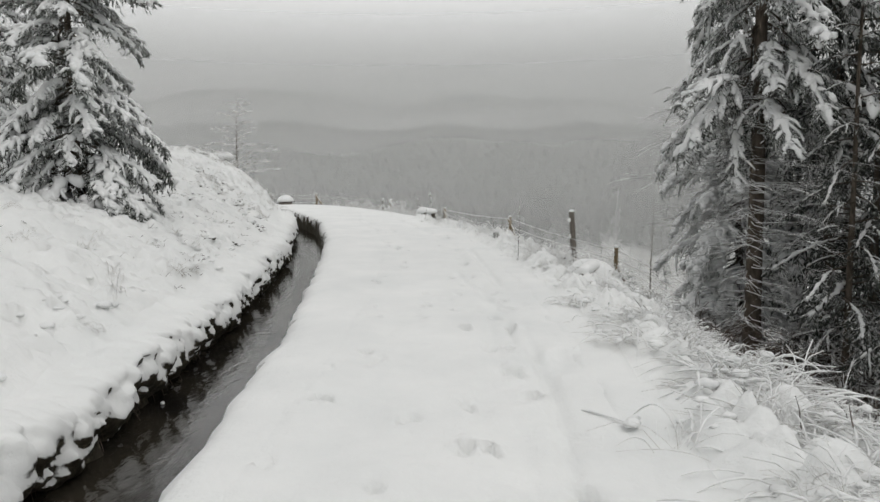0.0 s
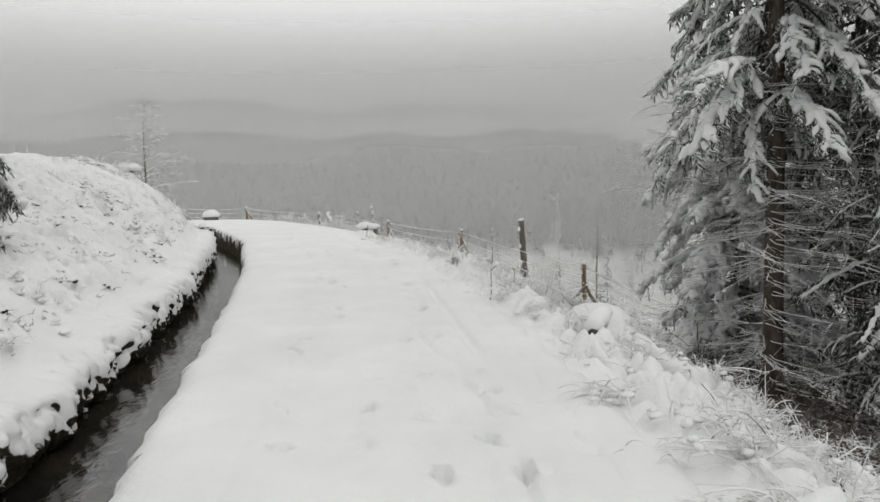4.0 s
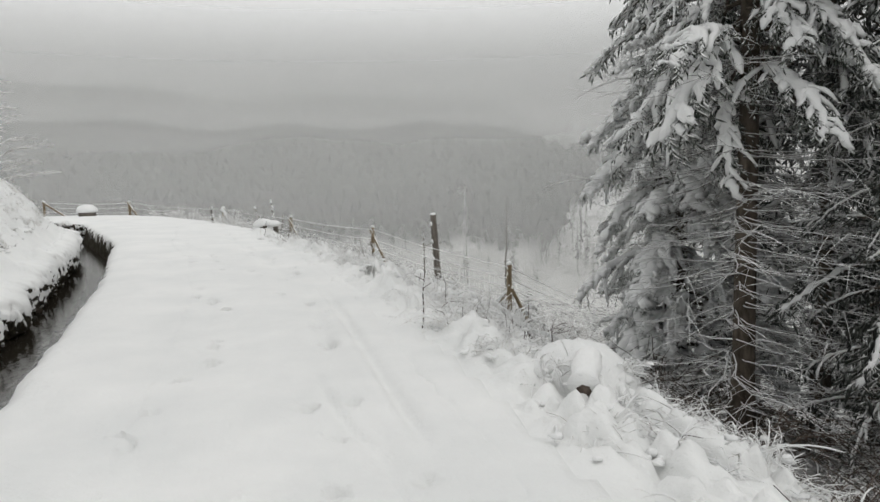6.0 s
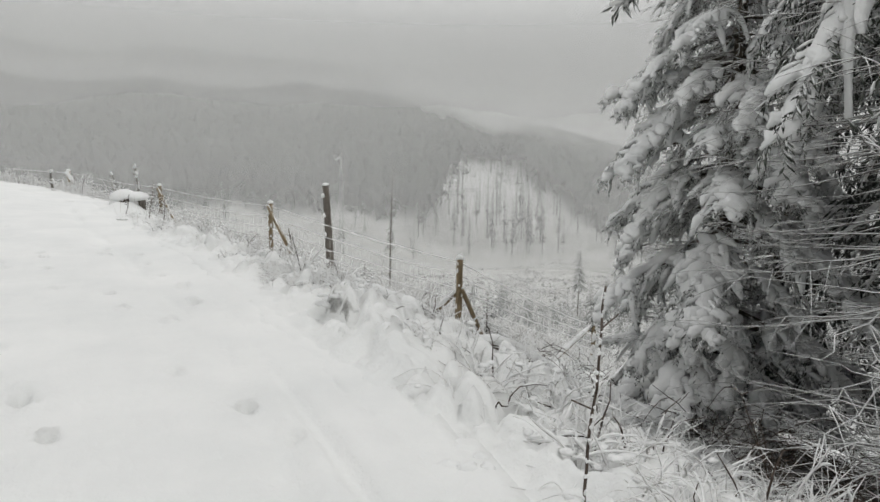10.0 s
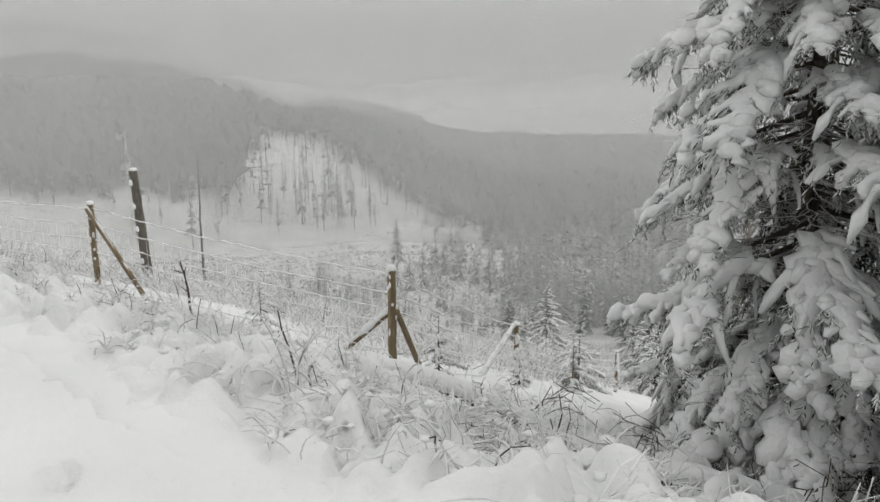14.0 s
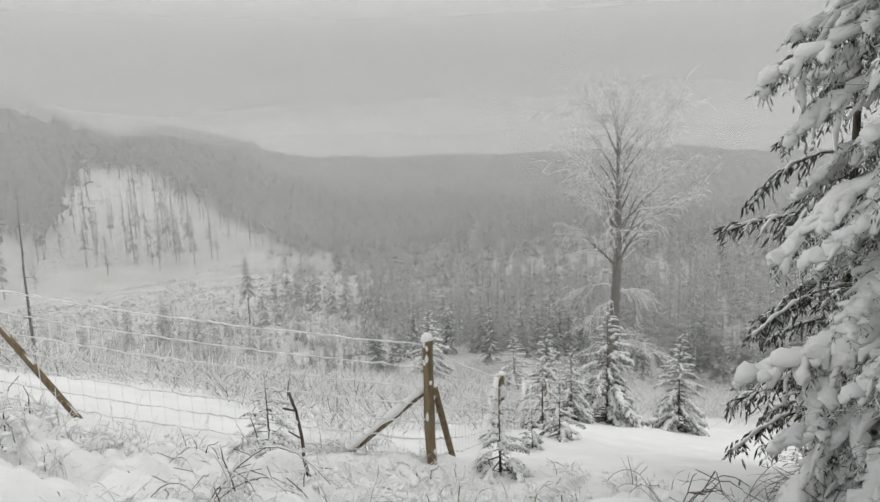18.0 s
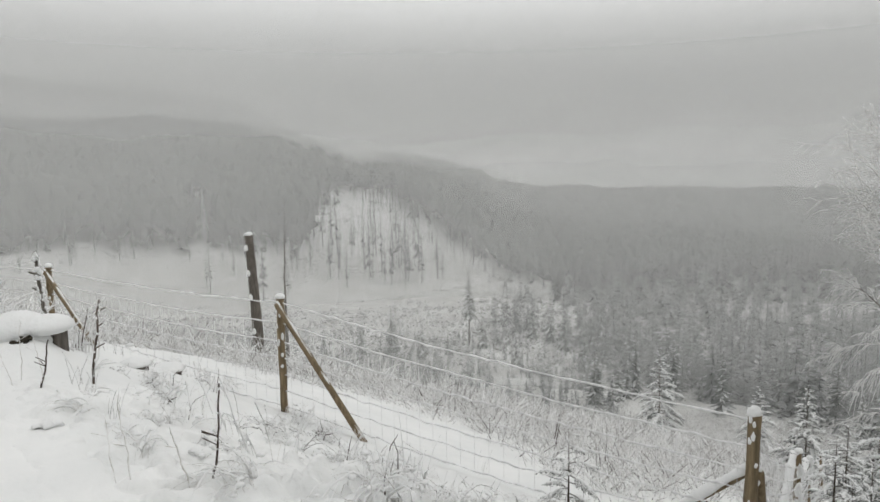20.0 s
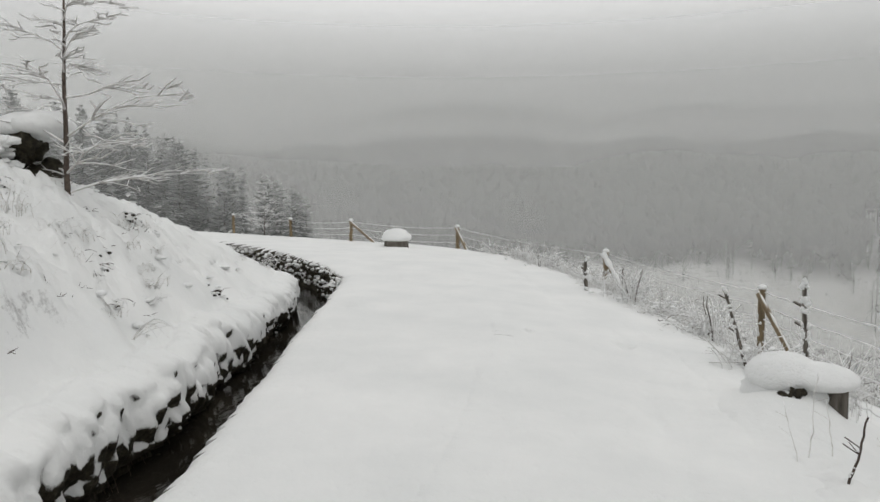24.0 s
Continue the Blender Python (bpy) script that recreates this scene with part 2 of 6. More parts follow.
DEADWOOD = grained("grey_dead_wood", (0.05, 0.043, 0.036), (0.20, 0.18, 0.155), 9, (2, 2, 0.3), 0.9, 0.8, 0.015)
DEADFROST = snowy_wood("snow_lined_dead_branches", (0.05, 0.043, 0.038), (0.20, 0.185, 0.17), 16, (1, 1, 1), -0.45, 0.30)
BIRCHFROST = grained("frosted_birch_twig", (0.52, 0.51, 0.50), (0.88, 0.88, 0.87), 12, (1, 1, 1), 0.85, 0.3)
FROST = snowy_wood("frosted_twig", (0.30, 0.28, 0.26), (0.72, 0.70, 0.68), 14, (1, 1, 1), -0.65, 0.2)
TWIG = grained("dark_twig", (0.035, 0.026, 0.022), (0.14, 0.11, 0.09), 20, (1, 1, 1), 0.85, 0.4)
TIMBER = grained("weathered_timber", (0.10, 0.078, 0.047), (0.27, 0.205, 0.125), 12, (2, 2, 0.25), 0.8, 0.5, 0.006)
STRAW = snowy_wood("frosted_grass", (0.34, 0.31, 0.26), (0.72, 0.70, 0.66), 18, (1, 1, 1), -0.4, 0.35)
WIRE = grained("snow_coated_wire", (0.55, 0.55, 0.55), (0.90, 0.90, 0.90), 11, (1, 1, 1), 0.7, 0.2)
PEAT = grained("wet_peat_and_roots", (0.010, 0.009, 0.007), (0.075, 0.065, 0.045), 18, (1, 1, 1), 0.9, 1.0, 0.04)
# litter tone made dark enough to include the shade under the trees
LITTER = grained("shaded_needle_litter", (0.03, 0.024, 0.018), (0.50, 0.50, 0.49), 3.2, (1, 1, 1), 0.9, 0.8, 0.03)
WATER = water_material()


# ---- building blocks ----
def vnoise(x, y, scale, seed=0):
    """Smooth value noise from -1 to 1 over arrays."""
    x, y = np.asarray(x, float) / scale, np.asarray(y, float) / scale
    i, j = np.floor(x), np.floor(y)
    u, v = x - i, y - j
    u, v = u * u * (3 - 2 * u), v * v * (3 - 2 * v)

    def h(a, b):
        q = np.sin(a * 127.1 + b * 311.7 + seed * 74.7) * 43758.5453
        return (q - np.floor(q)) * 2 - 1

    return (h(i, j) * (1 - u) + h(i + 1, j) * u) * (1 - v) + (h(i, j + 1) * (1 - u) + h(i + 1, j + 1) * u) * v


def fbm(x, y, scale, octaves=3, seed=0):
    return sum(vnoise(x, y, scale / 2**k, seed + k * 13) / 2**k for k in range(octaves))


def make_mesh(name, verts, faces, material, smooth=True):
    """A mesh from arrays: verts n x 3, faces a list of arrays m x 3 or m x 4."""
    me = bpy.data.meshes.new(name)
    verts = np.asarray(verts, np.float32)
    faces = [np.asarray(q, np.int32) for q in (faces if isinstance(faces, list) else [faces]) if len(q)]
    me.vertices.add(len(verts))
    me.vertices.foreach_set("co", verts.ravel())
    loops = np.concatenate([q.ravel() for q in faces])
    sizes = np.concatenate([np.full(len(q), q.shape[1], np.int32) for q in faces])
    me.loops.add(len(loops))
    me.loops.foreach_set("vertex_index", loops)
    me.polygons.add(len(sizes))
    me.polygons.foreach_set("loop_start", np.r_[0, np.cumsum(sizes)[:-1]].astype(np.int32))
    me.update(calc_edges=True)
    me.polygons.foreach_set("use_smooth", np.full(len(sizes), smooth))
    me.materials.append(material)
    return me


class Geo:
    """Collects tubes, blobs and leaves into one mesh."""

    def __init__(self):
        self.v, self.q, self.t, self.n = [], [], [], 0

    def add(self, v, quads=None, tris=None):
        v = np.asarray(v, float).reshape(-1, 3)
        if quads is not None and len(quads):
            self.q.append(np.asarray(quads) + self.n)
        if tris is not None and len(tris):
            self.t.append(np.asarray(tris) + self.n)
        self.v.append(v)
        self.n += len(v)
        return self

    def tube(self, pts, radii, sides=6, caps=True, squash=1.0, jit=None):
        p = np.asarray(pts, float)
        r = np.broadcast_to(np.asarray(radii, float), (len(p),))
        d = np.gradient(p, axis=0)
        d /= np.linalg.norm(d, axis=1)[:, None] + 1e-9
        ref = np.where(np.abs(d[:, 2:3]) > 0.9, [[1.0, 0, 0]], [[0, 0, 1.0]])
        a = np.cross(d, ref)
        a /= np.linalg.norm(a, axis=1)[:, None] + 1e-9
        b = np.cross(a, d)
        w = np.arange(sides) / sides * 2 * np.pi
        if jit is not None:
            r = r[:, None] * jit.uniform(0.74, 1.26, (len(p), sides))
        else:
            r = r[:, None]
        ring = p[:, None] + r[:, :, None] * (np.cos(w)[None, :, None] * a[:, None] + squash * np.sin(w)[None, :, None] * b[:, None])
        k = np.arange(len(p) - 1)[:, None] * sides
        i = np.arange(sides)[None]
        j = (i + 1) % sides
        quads = np.stack([k + i, k + j, k + sides + j, k + sides + i], -1).reshape(-1, 4)
        v = ring.reshape(-1, 3)
        tris = None
        if caps:
            v = np.concatenate([v, p[:1], p[-1:]])
            m, e = len(p) * sides, (len(p) - 1) * sides
            ii, jj = np.arange(sides), (np.arange(sides) + 1) % sides
            tris = np.concatenate([np.stack([jj, ii, np.full(sides, m)], 1), np.stack([e + ii, e + jj, np.full(sides, m + 1)], 1)])
        return self.add(v, quads, tris)

    def blob(self, c, r, seed=0, u=8, w=5, rough=0.18, flat=0.35):
        """A lump: a rounded, uneven ball, flatter below."""
        rng = np.random.RandomState(seed)
        th = np.linspace(0, 2 * np.pi, u, endpoint=False)
        ph = np.linspace(-np.pi / 2, np.pi / 2, w + 2)[1:-1]
        k = 1 + rough * rng.uniform(-1, 1, (w, u))
        x = np.cos(ph)[:, None] * np.cos(th) * k
        y = np.cos(ph)[:, None] * np.sin(th) * k
        z = np.sin(ph)[:, None] * np.ones(u) * k
        z = np.where(z < 0, z * flat, z)
        r = np.broadcast_to(np.asarray(r, float), (3,))
        v = np.stack([x, y, z], -1).reshape(-1, 3) * r + c
        v = np.concatenate([v, [np.add(c, (0, 0, -r[2] * flat)), np.add(c, (0, 0, r[2]))]])
        a, i = np.arange(w - 1)[:, None] * u, np.arange(u)[None]
        j = (i + 1) % u
        quads = np.stack([a + i, a + j, a + u + j, a + u + i], -1).reshape(-1, 4)
        ii, jj, e = np.arange(u), (np.arange(u) + 1) % u, (w - 1) * u
        tris = np.concatenate([np.stack([jj, ii, np.full(u, w * u)], 1), np.stack([e + ii, e + jj, np.full(u, w * u + 1)], 1)])
        return self.add(v, quads, tris)

    def put(self, other, m):
        """Adds a turned and moved copy of another collection."""
        v, q, t = other.arrays()
        v = v @ np.asarray(m)[:3, :3].T + np.asarray(m)[:3, 3]
        return self.add(v, q, t)

    def arrays(self):
        v = np.concatenate(self.v) if self.v else np.zeros((0, 3))
        q = np.concatenate(self.q) if self.q else np.zeros((0, 4), int)
        t = np.concatenate(self.t) if self.t else np.zeros((0, 3), int)
        self.v, self.q, self.t = [v], [q] if len(q) else [], [t] if len(t) else []
        return v, q, t

    def mesh(self, name, material, smooth=True):
        v, q, t = self.arrays()
        return make_mesh(name, v, [q, t], material, smooth)


def part(name, geo, material, parent, label="", smooth=True):
    """One mesh object under a thing or a part."""
    me = geo.mesh(name, material, smooth) if isinstance(geo, Geo) else geo
    ob = new(name, me)
    ob.parent = parent
    return tagged(ob, label)


def thing(name, label, category, place=(0, 0, 0), group="", kind=""):
    ob = new(name)
    ob.location = place
    ob.empty_display_size = 0.2
    return tagged(ob, label, category, group, kind)


def solid(name, geo, material, label, category, group="", kind="", smooth=True):
    """A thing that is one mesh."""
    return tagged(new(name, geo.mesh(name, material, smooth)), label, category, group, kind)


def spin(az, tilt=0.0, scale=1.0, place=(0, 0, 0), roll=0.0):
    return np.array(Matrix.Translation(place) @ Euler((roll, -tilt, az)).to_matrix().to_4x4() @ Matrix.Scale(scale, 4))


# ---- the lie of the land ----
# Edge between path and ditch, and the valley edge of the path, walked from the start to past the bend.
DITCH = np.array([(0.8, -8), (0.45, -2), (0.2, 1.2), (0.05, 2.9), (-0.18, 4.1), (-0.50, 6.2), (-0.96, 8.1), (-1.72, 11.3), (-3.0, 16.2),
                  (-4.45, 20.6), (-5.3, 23.2), (-6.0, 24.7), (-6.6, 25.9), (-7.5, 27.7), (-8.5, 29.9), (-9.5, 31.8), (-11.2, 33.6), (-14, 35.6), (-18, 37.9), (-26, 41), (-45, 45), (-90, 47)])
EDGE = np.array([(2.7, -8), (2.75, 0), (2.65, 3.5), (2.45, 6.2), (2.2, 8.2), (1.7, 11.2), (1.2, 14.2), (0.3, 18), (-0.4, 20.2),
                 (-1.45, 22.9), (-2.0, 25.3), (-2.8, 28.6), (-4.5, 32.2), (-6.3, 35.6), (-8.8, 38.7), (-12, 40.8), (-18, 42.6), (-30, 46), (-50, 49), (-90, 51)])


def smooth_line(p, step=0.25):
    s = np.r_[0, np.cumsum(np.hypot(*np.diff(p, axis=0).T))]
    t = np.arange(0, s[-1], step)
    q = np.stack([np.interp(t, s, p[:, 0]), np.interp(t, s, p[:, 1])], 1)
    k = np.hanning(13)
    k /= k.sum()
    for c in (0, 1):
        q[:, c] = np.convolve(np.pad(q[:, c], 6, mode="edge"), k, "valid")
    return q[6:-6]


DITCH_S, EDGE_S = smooth_line(DITCH), smooth_line(EDGE)


def side_of(line, x, y):
    """Distance to a line, positive to the left of its way, and the row nearest."""
    x, y = np.asarray(x, float).ravel(), np.asarray(y, float).ravel()
    d, near = np.empty(len(x)), np.empty(len(x), int)
    tan = np.gradient(line, axis=0)
    tan /= np.linalg.norm(tan, axis=1)[:, None]
    for a in range(0, len(x), 20000):
        b = slice(a, a + 20000)
        dx, dy = x[b, None] - line[None, :, 0], y[b, None] - line[None, :, 1]
        n = np.argmin(dx * dx + dy * dy, 1)
        k = np.arange(len(n))
        cross = tan[n, 0] * dy[k, n] - tan[n, 1] * dx[k, n]
        along = tan[n, 0] * dx[k, n] + tan[n, 1] * dy[k, n]
        far = np.hypot(dx[k, n], dy[k, n])
        d[b] = np.where(np.abs(along) < 0.3, cross, np.sign(cross) * far)
        near[b] = n
    return d, near


WATER_Z = -0.45
FALL_R = [-50, 0, 0.5, 1.1, 4, 6.5, 12, 17, 40, 90, 140, 230, 290]
FALL_Z = [0, 0, -0.06, -0.30, -1.90, -2.75, -4.9, -7.0, -16.5, -36, -43, -46, -45]
YAWS = [-180, -90, -60, -42, -37, -34.5, -31, -26, -23.7, -21, -17, -13, -9, 3, 12, 25, 40, 60, 90, 180]
NEAR_RIDGE = [-55, -55, -54, -46, -33, -28, -20, -12, -10, -9, -9, -9, -9, -9, -9, -9, -9, -9, 10, 10]
FAR_RIDGE = [-50, -70, -72, -70, -62, -52, -18, 5, 8, 6, 50, 76, 92, 104, 84, 110, 82, 100, 40, 40]


def land(x, y, fine=True):
    """Height of the ground, with the snow that lies on it."""
    shape = np.shape(x)
    x, y = np.asarray(x, float).ravel(), np.asarray(y, float).ravel()
    d, nd = side_of(DITCH_S, x, y)
    e, ne = side_of(EDGE_S, x, y)
    r = -e
    yy = DITCH_S[nd, 1]
    path_z = 0.005 * np.clip(EDGE_S[ne, 1], 0, 40)
    # valley side
    fall = np.interp(r, FALL_R, FALL_Z) - np.interp(EDGE_S[ne, 1], [19, 26, 36, 40], [0, 0.2, 0.2, 0.1]) * np.clip(1 + r / 2.2, 0, 1)
    dist, yaw = np.hypot(x, y - 15), np.degrees(np.arctan2(-x, y - 15))
    h1, h2 = np.interp(yaw, YAWS, NEAR_RIDGE), np.interp(yaw, YAWS, FAR_RIDGE)
    far = np.where(dist < 400, -46 + (h1 + 46) * np.clip((dist - 290) / 110, 0, 1), h1 + (h2 - h1) * np.clip((dist - 400) / 500, 0, 1))
    w = np.clip((dist - 230) / 60, 0, 1)
    fall = fall * (1 - w) + far * w + w * (6 * fbm(x, y, 90, 3, 5) + 16 * np.clip((dist - 450) / 300, 0, 1) * fbm(x, y, 240, 3, 6))
    lump = np.clip((r - 0.25) / 0.6, 0, 1) * np.clip((60 - r) / 30, 0, 1)
    rough = np.interp(EDGE_S[ne, 1], [0, 5, 20, 25], [0.7, 1.0, 1.0, 0.4])
    bumps = 0.10 * np.abs(vnoise(x, y, 0.6, 3)) - 0.06 + 0.10 * vnoise(x, y, 1.5, 8)
    z = path_z + fall + lump * rough * bumps
    z = z + 0.26 * np.exp(-(((x + 2.02) / 0.42) ** 2 + ((y - 26.75) / 0.6) ** 2))
    # the walked snow
    on = np.clip(-r / 0.5, 0, 1) * np.clip(-d / 0.35, 0, 1)
    z = z + on * (0.022 * fbm(x, y, 1.1, 3, 2) - 0.02)
    z = z - on * (0.05 * np.exp(-((r + 0.85 + 0.12 * vnoise(y, y * 0, 2.2, 61)) / 0.10) ** 2) + 0.018 * np.exp(-((r + 1.95 + 0.1 * vnoise(y, y * 0, 2.0, 62)) / 0.13) ** 2)) * np.clip(vnoise(x, y, 0.9, 63) + 0.5, 0, 1)
    z = z - on * 0.05 * np.clip(vnoise(x, y, 0.30, 64) * vnoise(x, y, 1.9, 65) - 0.30, 0, 1) * 3
    z = z + 0.03 * np.exp(-((d + 0.5) / 0.4) ** 2)
    # ditch and hill bank
    width = np.interp(yy, [0, 8, 22, 26, 31, 36], [1.10, 1.10, 1.0, 0.85, 0.95, 1.1]) + 0.10 * vnoise(x, y, 0.55, 31) + 0.05 * vnoise(x, y, 0.2, 33)
    ragged = d + 0.035 * vnoise(x, y, 0.5, 40)
    rim = -0.10 * np.exp(-np.clip(-ragged, 0, 9) / 0.10)
    high = np.interp(yy, [-5, 6, 12, 19, 25, 27.5, 29.2, 31, 33, 38], [1.3, 1.4, 1.6, 2.3, 2.6, 2.2, 1.6, 1.25, 0.9, 0.3])
    steep = np.interp(yy, [-5, 6, 12, 19, 25, 27.5, 29.2, 31, 33, 38], [0.38, 0.38, 0.36, 0.8, 1.3, 1.15, 0.95, 0.75, 0.5, 0.3])
    q = np.clip(d - width, 0, None)
    bank = 0.0 + high * np.tanh(q * steep / high) + 0.05 * np.clip(q, 0, 40)
    bank = bank - 0.09 * np.exp(-q / 0.14)
    bank = bank + np.clip(q / 0.4, 0, 1) * (0.10 * fbm(x, y, 0.9, 3, 11) + 0.05 * np.abs(vnoise(x, y, 0.33, 14)))
    cut = np.where(ragged > 0, np.where(d < width, np.maximum(-0.8, path_z - 0.12 - 9 * np.minimum(ragged, width - d)), bank), z + rim)
    z = np.where(ragged > 0, cut, np.where(d > -1.0, z + rim, z))
    return z.reshape(shape)


def ground_at(x, y):
    return float(land(np.array([x]), np.array([y]))[0])


def spaced(lo, hi, step, reach_lo, reach_hi, grow=1.15):
    core = list(np.arange(lo, hi, step))
    s, a = step, core[-1]
    while a < reach_hi:
        s *= grow
        a += min(s, 55)
        core.append(a)
    s, a, left = step, core[0], []
    while a > reach_lo:
        s *= grow
        a -= min(s, 55)
        left.append(a)
    return np.array(left[::-1] + core)


gx, gy = spaced(-12.5, 7.5, 0.10, -1500, 1500), spaced(-1.0, 40.5, 0.11, -400, 1600)
GX, GY = np.meshgrid(gx, gy)
GZ = land(GX, GY)
# lie lower where a finer sheet of snow is laid over
g_off, g_dit = side_of(EDGE_S, GX, GY)[0].reshape(GX.shape), side_of(DITCH_S, GX, GY)[0].reshape(GX.shape)
under = ((g_off > 0.35) & (g_off < 2.1) & (g_dit < -0.4) & (GY > 1.2) & (GY < 29)) | ((g_off < -0.15) & (g_off > -6.4) & (GY > 0.8) & (GY < 25) & (g_dit < 0)) | ((g_dit > 1.75) & (g_dit < 5.1) & (GY > 0.5) & (GY < 29))
GZ = GZ - 0.18 * under
nx, ny = len(gx), len(gy)
gi = (np.arange(ny - 1)[:, None] * nx + np.arange(nx - 1)[None]).ravel()
ground = new("ground", make_mesh("ground", np.stack([GX, GY, GZ], -1).reshape(-1, 3), np.stack([gi, gi + 1, gi + nx + 1, gi + nx], 1), GROUND))
tagged(ground, "snow-covered hillside with a trodden path, ditch and valley", "ground", kind="structure")

# the ditch's water, level all along
wp = DITCH_S[(DITCH_S[:, 1] > -6) & (DITCH_S[:, 0] > -40)]
wt = np.gradient(wp, axis=0)
wt /= np.linalg.norm(wt, axis=1)[:, None]
wnrm = np.stack([-wt[:, 1], wt[:, 0]], 1)
cols = np.linspace(-0.25, 1.55, 8)
wv = np.concatenate([(wp + wnrm * c) for c in cols])
wv = np.c_[wv, np.full(len(wv), WATER_Z)]
k = np.arange(len(wp) - 1)
wf = np.concatenate([np.stack([a * len(wp) + k + 1, a * len(wp) + k, (a + 1) * len(wp) + k, (a + 1) * len(wp) + k + 1], 1) for a in range(len(cols) - 1)])
tagged(new("water", make_mesh("water", wv, wf, WATER)), "dark slow water in a narrow ditch beside the path", "water", kind="structure")

# veils of fog across the valley
for radius, thick, low, high, gain, side, least, fade in ((48, 0.12, -3, 6, 0.16, None, 0.0, (0.06, 0.32)), (130, 0.27, 0, 90, 0.0, None, 0.0, (-0.03, 0.30)), (265, 0.25, -10, 60, 0.0, None, 0.0, (-0.03, 0.28)),
                                                          (300, 0.15, -45, 10, 0.07, (90, 200), 0.0, (-0.02, 0.26)), (340, 0.03, -38, 4, 0.07, (105, 20), 0.0, (-0.02, 0.26)),
                                                          (500, 0.11, 4, 48, 0.30, None, 0.0, (0.08, 0.32)), (640, 0.20, -6, 48, 0.70, None, 0.0, (0.08, 0.34))):
    aw = np.radians(np.linspace(-125, 80, 60))
    zs = np.linspace(-90, max(330, radius * 1.6), 12)
    fv = np.array([(-np.sin(a) * radius, 15 + np.cos(a) * radius, z) for z in zs for a in aw])
    fi = (np.arange(11)[:, None] * 60 + np.arange(59)[None]).ravel()
    fog = new("fog_bank", make_mesh("fog_bank", fv, np.stack([fi, fi + 1, fi + 61, fi + 60], 1), fog_material("fog_veil", thick, low, high, gain, radius * fade[0], radius * fade[1], side, least)))
    tagged(fog, "thin grey fog drifting over the wooded valley", "fog", kind="structure")


def domes(x, y, cell, seed, fill=0.8):
    """Rounded cushions packed side by side, with creases and small gaps between them."""
    x, y = np.asarray(x, float) / cell, np.asarray(y, float) / cell
    i, j = np.floor(x), np.floor(y)

    def h(a, b, k):
        q = np.sin(a * 127.1 + b * 311.7 + (seed + k) * 74.7) * 43758.5453
        return q - np.floor(q)

    best = np.full(x.shape, 9.0)
    for a in (-1, 0, 1):
        for b in (-1, 0, 1):
            d = np.hypot(x - i - a - h(i + a, j + b, 0), y - j - b - h(i + a, j + b, 1)) / (0.55 + 0.6 * h(i + a, j + b, 2))
            best = np.minimum(best, d)
    return np.clip(1 - (best / fill) ** 2, 0, 1) ** 0.85


def soft_snow(x, y):
    """Pillows that fresh snow forms over bent grass, with sharp creases between them."""
    wx, wy = x + 0.09 * vnoise(x, y, 0.3, 91) + 0.03 * vnoise(x, y, 0.1, 93), y + 0.09 * vnoise(x, y, 0.3, 92) + 0.03 * vnoise(x, y, 0.1, 94)
    return (0.10 * domes(wx, wy, 0.36, 81, 0.70) + 0.12 * domes(wx, wy, 0.21, 82, 0.70) * np.clip(0.7 + 0.9 * vnoise(x, y, 0.7, 85), 0, 1.2)
            + 0.07 * domes(wx, wy, 0.125, 83, 0.75) * np.clip(0.7 + 0.8 * vnoise(x, y, 0.5, 87), 0.1, 1.2) + 0.08 * vnoise(x, y, 1.3, 84))


def stand_x(y):
    """Where the snow gives way to the litter under the spruces."""
    return np.interp(y, [7, 8.5, 13, 16, 19.5, 20.5], [9, 4.5, 4.9, 5.6, 6.2, 9])


def verge_weight(x, y, r):
    return np.clip((stand_x(y) + 0.5 + 0.5 * vnoise(x, y, 0.8, 86) - x) / 0.5, 0, 1) * np.clip((r - np.interp(y, [11, 14.5], [0.05, -0.2])) / 0.4, 0, 1) * np.clip((7.2 - r) / 0.8, 0, 1) * np.interp(y, [0, 3, 21, 25, 27], [0.6, 1, 1, 0.4, 0.1]) * np.interp(r, [0.8, 2.2, 5], [1.0, 0.8, 0.6])


def surface(x, y):
    """Ground together with the pillows on the verge."""
    r = -side_of(EDGE_S, x, y)[0].reshape(np.shape(x))
    return land(x, y) + verge_weight(x, y, r) * (1.35 * soft_snow(x, y) - 0.11)


def strip_mesh(name, line, offs, step, height, material, label, left):
    """A fine sheet laid along a line, from one distance beside it to another."""
    ls = np.r_[0, np.cumsum(np.hypot(*np.diff(line, axis=0).T))]
    sv = np.arange(0, ls[-1], step)
    cx, cy = np.interp(sv, ls, line[:, 0]), np.interp(sv, ls, line[:, 1])
    tx, ty = np.gradient(cx), np.gradient(cy)
    tl = np.hypot(tx, ty) * (-1 if left else 1)
    X, Y = cx[:, None] + (ty / tl)[:, None] * offs, cy[:, None] - (tx / tl)[:, None] * offs
    n = len(offs)
    i = (np.arange(len(sv) - 1)[:, None] * n + np.arange(n - 1)[None]).ravel()
    f = np.stack([i, i + 1, i + n + 1, i + n], 1)
    if not left:
        f = f[:, ::-1]
    Z = height(X, Y, np.broadcast_to(offs, X.shape))
    return tagged(new(name, make_mesh(name, np.stack([X, Y, Z], -1).reshape(-1, 3), f, material)), label, "snow", kind="structure")


